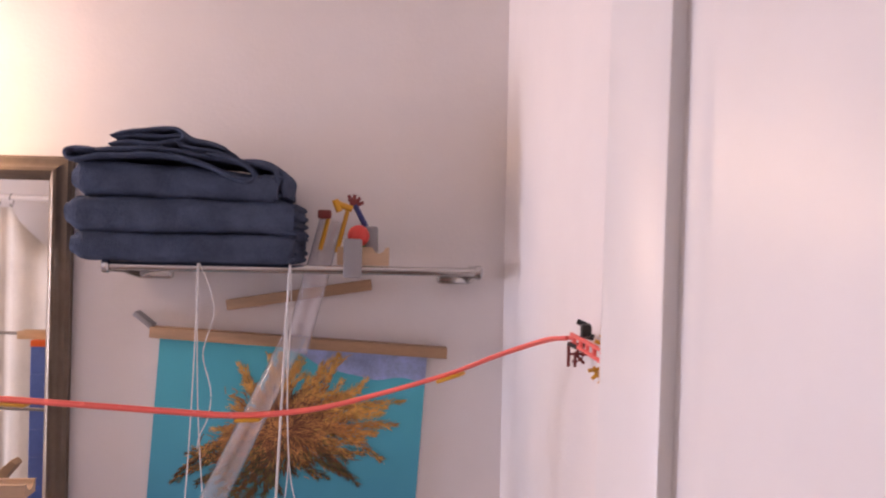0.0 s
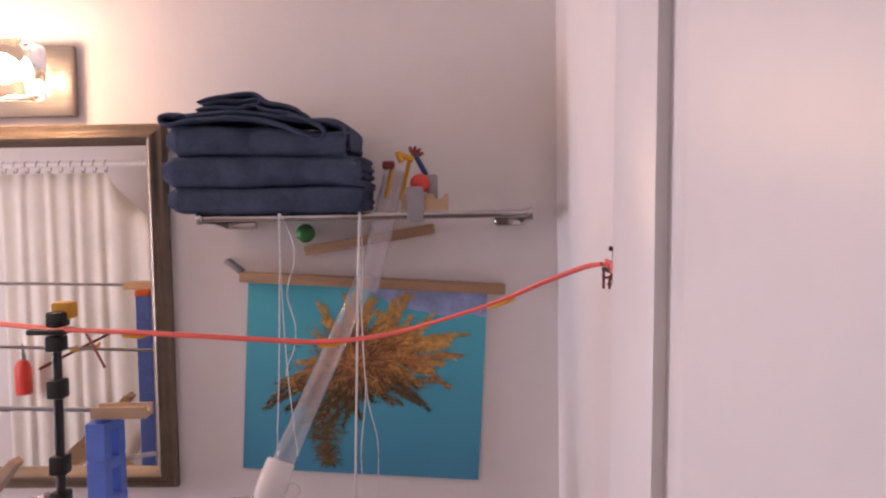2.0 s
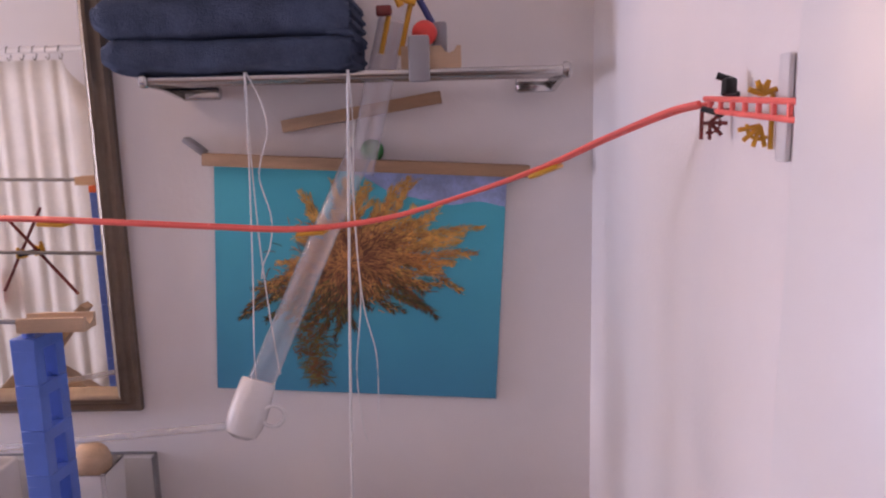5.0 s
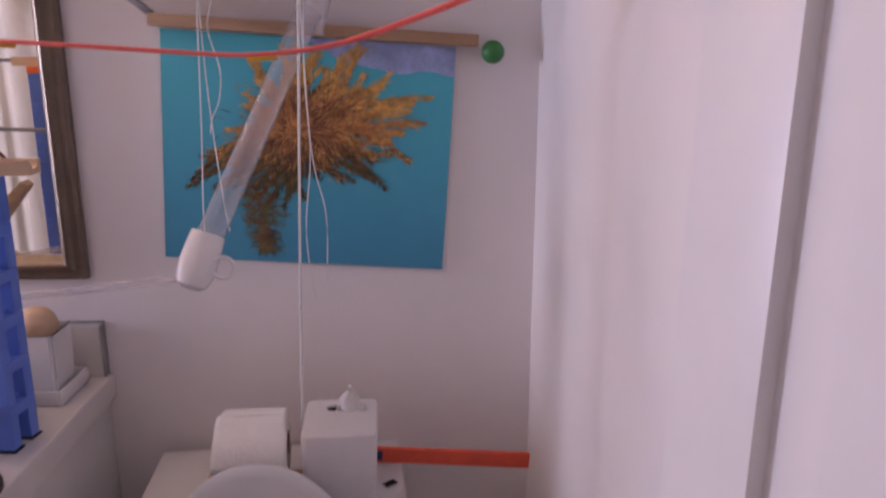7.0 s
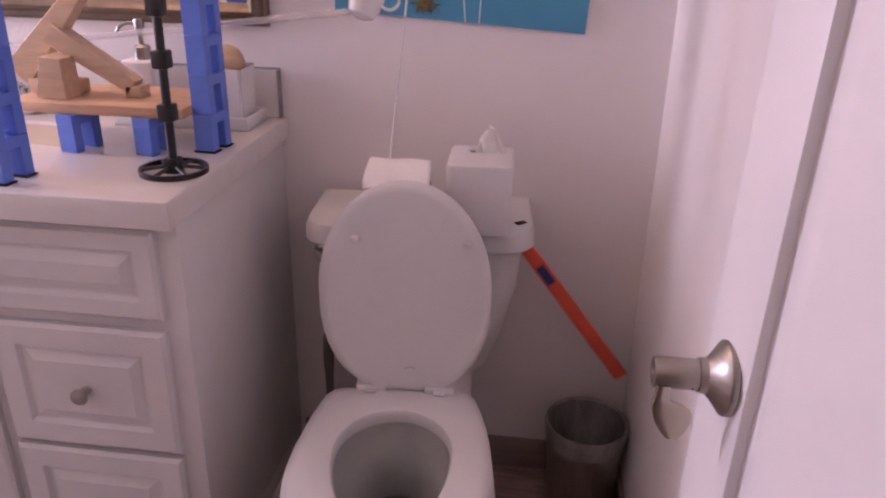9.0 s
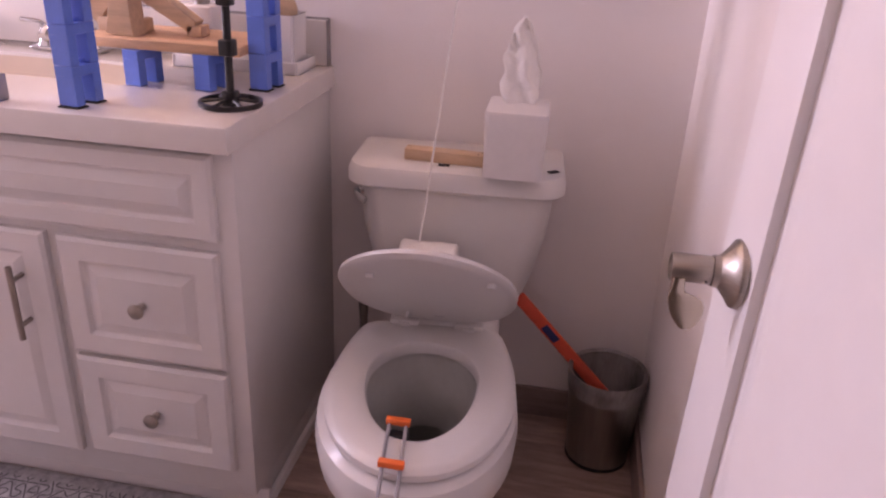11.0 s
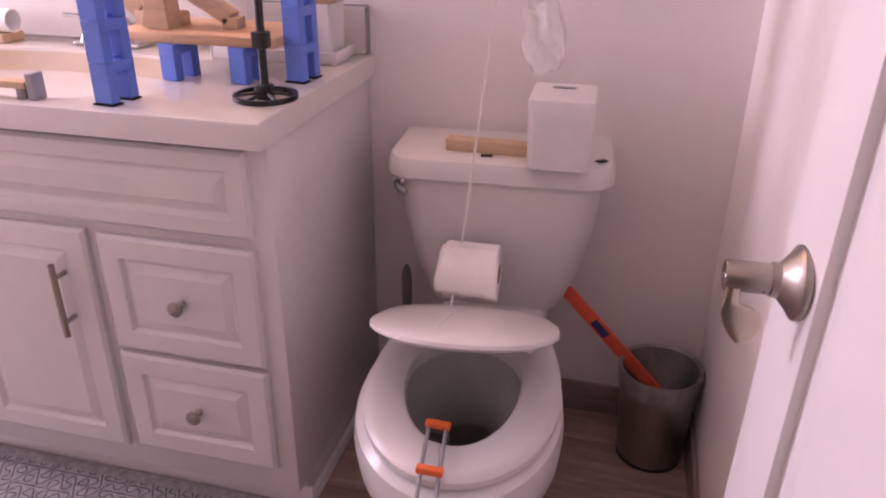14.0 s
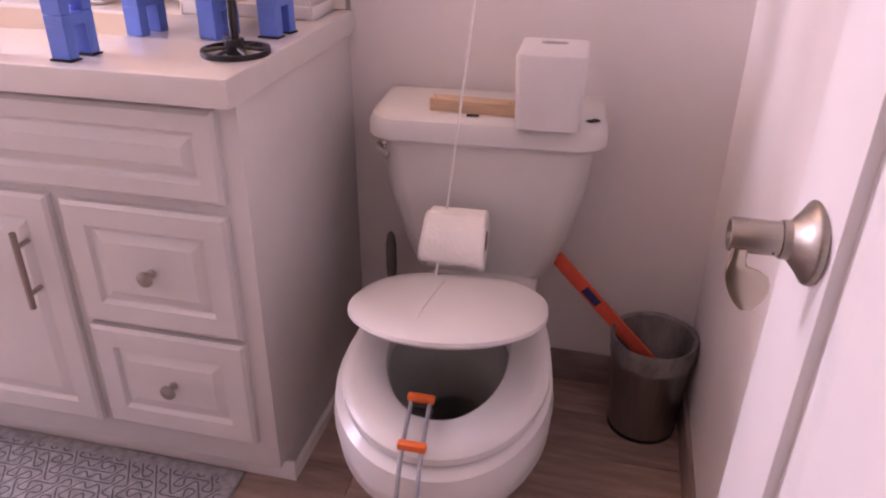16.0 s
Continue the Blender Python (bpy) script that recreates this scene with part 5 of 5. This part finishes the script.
def build_bin():
    t = thing("waste_bin", "brushed steel waste bin lined with a plastic bag", "bin", pose(0.729, -0.132, GZ))
    part("body", lathe([(0.0, 0.004), (0.074, 0.004), (0.076, 0.010), (0.091, 0.240), (0.0925, 0.246), (0.0895, 0.246), (0.075, 0.014), (0.0, 0.014)], 56), STEEL, t)
    part("foot_ring", lathe([(0.070, 0.0), (0.0775, 0.0), (0.0775, 0.008), (0.070, 0.008), (0.070, 0.0)], 48), BLACK, t, "black plastic foot ring")
    bm = lathe([(0.0905, 0.195), (0.0930, 0.206), (0.0918, 0.216), (0.0945, 0.228), (0.0962, 0.246), (0.0935, 0.2515), (0.0868, 0.246), (0.0800, 0.18), (0.0715, 0.08), (0.065, 0.03), (0.0, 0.022)], 72)
    for v in bm.verts:
        a = math.atan2(v.co.y, v.co.x)
        k = 0.0008 * math.sin(a * 7 + v.co.z * 40) + 0.0004 * math.sin(a * 19)
        inner = 1.0 if v.co.z < 0.19 or v.co.xy.length < 0.086 else 0.35
        v.co.x += k * inner * math.cos(a) * (2.2 if inner > 0.5 else 1)
        v.co.y += k * inner * math.sin(a) * (2.2 if inner > 0.5 else 1)
    part("liner", bm, LINER, t, "grey translucent plastic liner folded over the rim")
    return t


build_bin()

# ladder of grey rods over the bowl's rim
ld = thing("toy_ladder", "grey rods with orange clips hanging into the bowl", "toy part")
for s in (-0.0145, 0.0145):
    part("rod", hose([(0.346 + s, -0.708, 0.482), (0.360 + s, -0.814, 0.478), (0.364 + s, -0.865, 0.420), (0.366 + s, -0.910, 0.310), (0.366 + s, -0.94, 0.20)], 0.0034, 8, 5), GREYP, ld)
for x, y, z in ((0.347, -0.712, 0.487), (0.360, -0.814, 0.484)):
    part("clip", box(x - 0.021, x + 0.021, y - 0.006, y + 0.006, z - 0.006, z + 0.006, 0.002), ORANGE, ld, "bright orange clip")
# small near-black block just below the rear clip
part("wedge", box(0.330, 0.368, -0.735, -0.716, 0.455, 0.474, 0.004), BLACK, ld, "small black block below the rear clip")
vb = thing("toilet_brush", "grey-brown brush handle standing beside the tank", "toilet brush")
part("handle", lathe([(0, GZ + 0.10), (0.010, GZ + 0.10), (0.010, 0.32), (0.0125, 0.35), (0.0125, 0.41), (0.009, 0.436), (0.004, 0.446), (0, 0.446)], 20, m=pose(0.112, -0.10, 0)), mat("brush_plastic", (0.17, 0.145, 0.13), 0.5, vary=0.1), vb)
part("holder", lathe([(0, GZ + 0.002), (0.045, GZ + 0.002), (0.047, GZ + 0.11), (0.042, GZ + 0.12), (0, GZ + 0.12)], 32, m=pose(0.112, -0.10, 0)), PLASTIC_W, vb)


# ---- spinner on the rod before the mirror ----
def build_spinner():
    t = thing("toy_spinner", "maroon toy rods crossed in yellow connectors on a grey rod", "toy part")
    part("rod", rod((0.036, -0.005, 0.098), (-0.076, -0.005, -0.090), 0.0036), MAROON, t)
    part("rod", rod((-0.040, 0.005, 0.085), (0.094, 0.005, -0.098), 0.0036), MAROON, t)
    part("connector", fan_piece(bmesh.new(), (-0.030, 0, -0.012), 0.022, 0.0040, 10, 80, 3), YELLOW, t, "yellow connector")
    part("connector", fan_piece(bmesh.new(), (0.030, 0, 0.002), 0.022, 0.0040, 100, 200, 3), YELLOW, t, "yellow connector")
    part("link", rod((-0.025, 0, -0.006), (0.025, 0, 0.004), 0.0055), BLACK, t)
    return t


SPIN = build_spinner()

# ---- what the mirror shows ----
cu = thing("shower_curtain", "white cotton shower curtain with soft pleats on a rail", "shower curtain")
def pleats(x0, x1, z0, z1, y, n, amp, seed):
    bm = bmesh.new()
    cols = n * 10
    rows = [[bm.verts.new((x0 + (x1 - x0) * i / cols, y + amp * math.sin(2 * math.pi * i / 10 + 0.6 * math.sin(i * 0.37 + seed)) * (0.5 + 0.5 * j / 12), z1 + (z0 - z1) * j / 12)) for i in range(cols + 1)] for j in range(13)]
    for a, b in zip(rows, rows[1:]):
        for i in range(cols):
            bm.faces.new((a[i], a[i + 1], b[i + 1], b[i]))
    return bm
part("cloth", pleats(-1.27, -0.82, 0.25, 1.880, -1.45, 7, 0.009, 1), CURTAIN, cu).modifiers.new("thickness", "SOLIDIFY").thickness = 0.002
bm = bmesh.new()
rows = [[bm.verts.new((-0.82 + 0.30 * u, -1.44 + 0.01 * math.sin(u * 14), 1.880 - 0.30 * u ** 0.8 - (1.3 - 0.9 * u) * v)) for u in [i / 16 for i in range(17)]] for v in [j / 10 for j in range(11)]]
for a, b in zip(rows, rows[1:]):
    for i in range(16):
        bm.faces.new((a[i], a[i + 1], b[i + 1], b[i]))
part("drape", bm, CURTAIN, cu).modifiers.new("thickness", "SOLIDIFY").thickness = 0.002
part("rail", rod((LX, -1.45, 1.916), (0.10, -1.45, 1.916), 0.0125, 20), TRIM, cu)
for k in range(10):
    x = -1.25 + k * 0.047
    part("ring", hose([(x, -1.45 + 0.016 * math.cos(a), 1.906 + 0.024 * math.sin(a)) for a in [math.radians(q) for q in range(0, 360, 40)]], 0.0022, 6, 2), CHROME, cu)
rb = thing("red_bottle", "red bottle with a steel top hanging before the curtain", "bottle", pose(-1.17, -1.38, 0.985))
part("body", lathe([(0, 0), (0.030, 0), (0.032, 0.01), (0.032, 0.11), (0.020, 0.135), (0.012, 0.14), (0, 0.14)], 28), RED, rb)
part("top", lathe([(0, 0.14), (0.012, 0.14), (0.013, 0.16), (0.008, 0.175), (0.004, 0.205), (0, 0.205)], 20), STEEL, rb, "steel top")
part("cord", rod((0, 0, 0.20), (0, -0.06, 0.98), 0.0015, 6), STRING, rb)

# ---- bath mat ----
def build_mat():
    t = thing("bath_mat", "pale grey bath mat with dark winding lines", "bath mat", pose(0, 0, GZ))
    x0, x1, y0, y1 = -1.0, -0.102, -1.02, -0.512
    bm = box(x0, x1, y0, y1, 0.0, 0.010, 0.004, 2)
    part("mat_body", bm, mat("mat_pile", (0.46, 0.45, 0.455), 0.95, vary=0.2, scale=60, bump=0.8, bump_scale=500), t)
    bm = bmesh.new()
    s = 0.0190
    rng = random.Random(11)
    # winding lines of a hexagonal maze: each cell holds three strokes
    rows_n, cols_n = int((y1 - y0 - 0.02) / (s * 1.5)), int((x1 - x0 - 0.02) / (s * 1.732))
    for j in range(rows_n):
        for i in range(cols_n):
            cx = x0 + 0.02 + s * 1.732 * (i + 0.5 * (j % 2)) + s
            cy = y0 + 0.016 + s * 1.5 * j + s
            if cx > x1 - 0.022 or cy > y1 - 0.018:
                continue
            rot = rng.randrange(3)
            corner = [Vector((cx + s * math.cos(math.radians(30 + 60 * k)), cy + s * math.sin(math.radians(30 + 60 * k)), 0.0102)) for k in range(6)]
            mid = [(corner[k] + corner[(k + 1) % 6]) / 2 for k in range(6)]
            c = Vector((cx, cy, 0.0102))
            for a, b in ((0, 1), (2, 5), (3, 4)):
                p, q = mid[(a + rot) % 6], mid[(b + rot) % 6]
                bend = [p.lerp(c, k) .lerp(c.lerp(q, k), k) for k in (0.0, 0.25, 0.5, 0.75, 1.0)]
                for u, w in zip(bend, bend[1:]):
                    d = (w - u)
                    if d.length < 1e-5:
                        continue
                    n = Vector((-d.y, d.x, 0)).normalized() * 0.0017
                    up = Vector((0, 0, 0.0006))
                    vs = [bm.verts.new(v) for v in (u - n, u + n, w + n, w - n, u - n * 0.6 + up, u + n * 0.6 + up, w + n * 0.6 + up, w - n * 0.6 + up)]
                    for f in ((4, 5, 6, 7), (0, 1, 5, 4), (1, 2, 6, 5), (2, 3, 7, 6), (3, 0, 4, 7)):
                        bm.faces.new([vs[k] for k in f])
    tagged(part("winding_pattern", bm, mat("mat_lines", (0.13, 0.125, 0.13), 0.95, vary=0.1, scale=60, bump=0.5, bump_scale=400), t, smooth=False), "dark grey winding lines", kind="stuff")
    return t


build_mat()

# ---- floor planks ----
rng = random.Random(3)
pw, y = 0.152, -1.80
while y < -0.001:
    y1 = min(y + pw, 0.0)
    x = LX - rng.uniform(0.0, 0.9)
    while x < RX:
        x1 = x + 0.92
        a, b = max(x, LX), min(x1, RX)
        if b - a > 0.02:
            o = part("plank", box(a - (a + b) / 2 + 0.0006, b - (a + b) / 2 - 0.0006, -(y1 - y) / 2 + 0.0006, (y1 - y) / 2 - 0.0006, -0.008, 0.0, 0.0008, 1), FLOOR, floor, smooth=False)
            o.location = ((a + b) / 2, (y + y1) / 2, GZ)
        x = x1
    y += pw


# ---- what moves ----
def motions():
    ball = [(0.0, 0.553, -0.024, 1.745), (0.2, 0.530, -0.024, 1.712), (0.4, 0.516, -0.024, 1.711), (0.7, 0.495, -0.024, 1.707), (1.0, 0.471, -0.024, 1.703), (1.3, 0.428, -0.024, 1.697),
            (1.6, 0.375, -0.024, 1.689), (1.8, 0.334, -0.024, 1.683), (2.0, 0.287, -0.024, 1.674), (2.2, 0.239, -0.026, 1.622), (2.5, 0.168, -0.026, 1.616), (2.8, 0.155, -0.026, 1.623), (3.1, 0.182, -0.026, 1.614),
            (3.4, 0.212, -0.026, 1.612), (3.7, 0.251, -0.026, 1.609), (4.4, 0.350, -0.026, 1.602), (5.1, 0.455, -0.026, 1.595), (6.0, 0.584, -0.026, 1.587), (6.2, 0.610, -0.026, 1.585), (6.4, 0.638, -0.026, 1.583),
            (6.6, 0.667, -0.026, 1.581), (6.8, 0.698, -0.026, 1.577), (6.9, 0.716, -0.028, 1.562), (7.0, 0.738, -0.03, 1.530), (7.1, 0.742, -0.035, 1.478), (7.2, 0.750, -0.04, 1.395), (7.3, 0.758, -0.045, 1.300),
            (7.4, 0.782, -0.05, 1.170), (7.5, 0.802, -0.055, 1.06), (7.6, 0.790, -0.075, 0.870), (7.7, 0.780, -0.10, 0.765), (7.8, 0.792, -0.10, 0.600), (7.9, 0.785, -0.10, 0.490), (8.0, 0.768, -0.11, 0.320),
            (8.1, 0.752, -0.12, 0.190), (8.2, 0.745, -0.13, 0.092), (8.4, 0.742, -0.13, 0.085), (16.0, 0.742, -0.13, 0.085)]
    rows, turn, last = [], 0.0, None
    for t, x, y, z in ball:
        if last is not None:
            turn += max(-85, min(85, math.degrees((x - last) / 0.0205)))
        last = x
        rows.append((t, pose(x, y, z - (0.005 if 2.1 < t < 6.85 else 0.0), 0, turn, 0)))
    walk(BALL, rows)

    # the foam bar lies behind the box, is struck by the ball, slides off and drops into the bin
    bar = [(0.0, 0.598, 0.790, 3), (7.6, 0.598, 0.788, 4), (7.7, 0.602, 0.776, 11), (7.8, 0.612, 0.752, 33), (7.9, 0.612, 0.758, 25), (8.0, 0.615, 0.770, 28), (8.1, 0.615, 0.764, 26), (8.3, 0.620, 0.752, 33),
           (8.5, 0.628, 0.744, 37), (8.6, 0.638, 0.710, 42), (8.7, 0.648, 0.690, 46), (9.0, 0.664, 0.560, 52), (9.3, 0.660, 0.330, 50), (9.5, 0.645, 0.278, 46), (10.8, 0.645, 0.280, 46), (16.0, 0.645, 0.280, 46)]
    twist = {8.1: 25, 8.3: 68, 8.5: 62, 8.6: 30, 8.7: 0}
    walk(BAR, [(t, pose(x, -0.105, z, 0, a, 0) @ pose(0, 0, 0, twist.get(t, 0), 0, 0)) for t, x, z, a in bar])

    # lid: upright until the roll pushes it, then slowly closing
    lid = [(0.0, 95), (8.7, 95), (9.3, 88), (9.8, 62), (10.3, 45), (10.8, 43.5), (11.0, 43), (11.5, 38.5), (12.0, 33.5), (12.5, 30.5), (13.0, 28), (13.5, 25.2), (14.0, 23), (14.5, 20.8), (15.0, 19), (15.5, 18), (16.0, 17.2)]
    walk(LID, [(t, pose(0, -0.262, 0.488, -a, 0, 0)) for t, a in lid])

    roll = [(0.0, 0.314, -0.178, 0.860, 0), (8.6, 0.314, -0.178, 0.860, 0), (8.75, 0.314, -0.182, 0.857, -4), (9.0, 0.313, -0.225, 0.845, -30), (9.3, 0.313, -0.285, 0.70, -75), (9.6, 0.313, -0.300, 0.62, -90), (10.2, 0.313, -0.300, 0.575, -60), (10.8, 0.313, -0.300, 0.572, -30),
            (11.5, 0.313, -0.300, 0.567, -22), (12.5, 0.313, -0.300, 0.560, -14), (13.5, 0.313, -0.298, 0.555, -4), (16.0, 0.313, -0.297, 0.552, 0)]
    walk(ROLL, [(t, pose(x, y, z, a, 0, 3)) for t, x, y, z, a in roll])
    # slack beside the roll at first, then drawn along with it
    walk(PULL, [(t, pose(0.392, -0.185, 0.607, 5.3, -4.3, 0) if t < 8.65 else pose(x - 0.024, y + 0.004, z + 0.0625, 0, 0, 0)) for t, x, y, z, a in roll])

    tissue = [(0.0, 0.481, -0.160, 0.764), (8.7, 0.481, -0.160, 0.766), (9.8, 0.474, -0.165, 0.840), (10.8, 0.464, -0.165, 0.892), (11.5, 0.462, -0.165, 0.900), (12.0, 0.461, -0.165, 0.910), (12.5, 0.459, -0.168, 0.922),
              (13.0, 0.450, -0.197, 0.931), (13.5, 0.436, -0.198, 0.942), (14.0, 0.424, -0.198, 0.950), (14.5, 0.412, -0.198, 0.957), (15.0, 0.408, -0.198, 0.985), (15.5, 0.405, -0.198, 1.02), (16.0, 0.402, -0.198, 1.06)]
    walk(TISSUE, [(t, pose(x, y, z, 0, -4 * min(1, max(0, t - 11) / 2), 0)) for t, x, y, z in tissue])

    spin = [(0.0, 88), (1.5, 86), (1.9, 74), (2.3, 55), (2.7, 28), (3.1, 8), (3.5, 0), (6.0, -6), (16.0, -6)]
    walk(SPIN, [(t, pose(-0.357, -0.298, 1.374, a, 0, 0)) for t, a in spin])


motions()
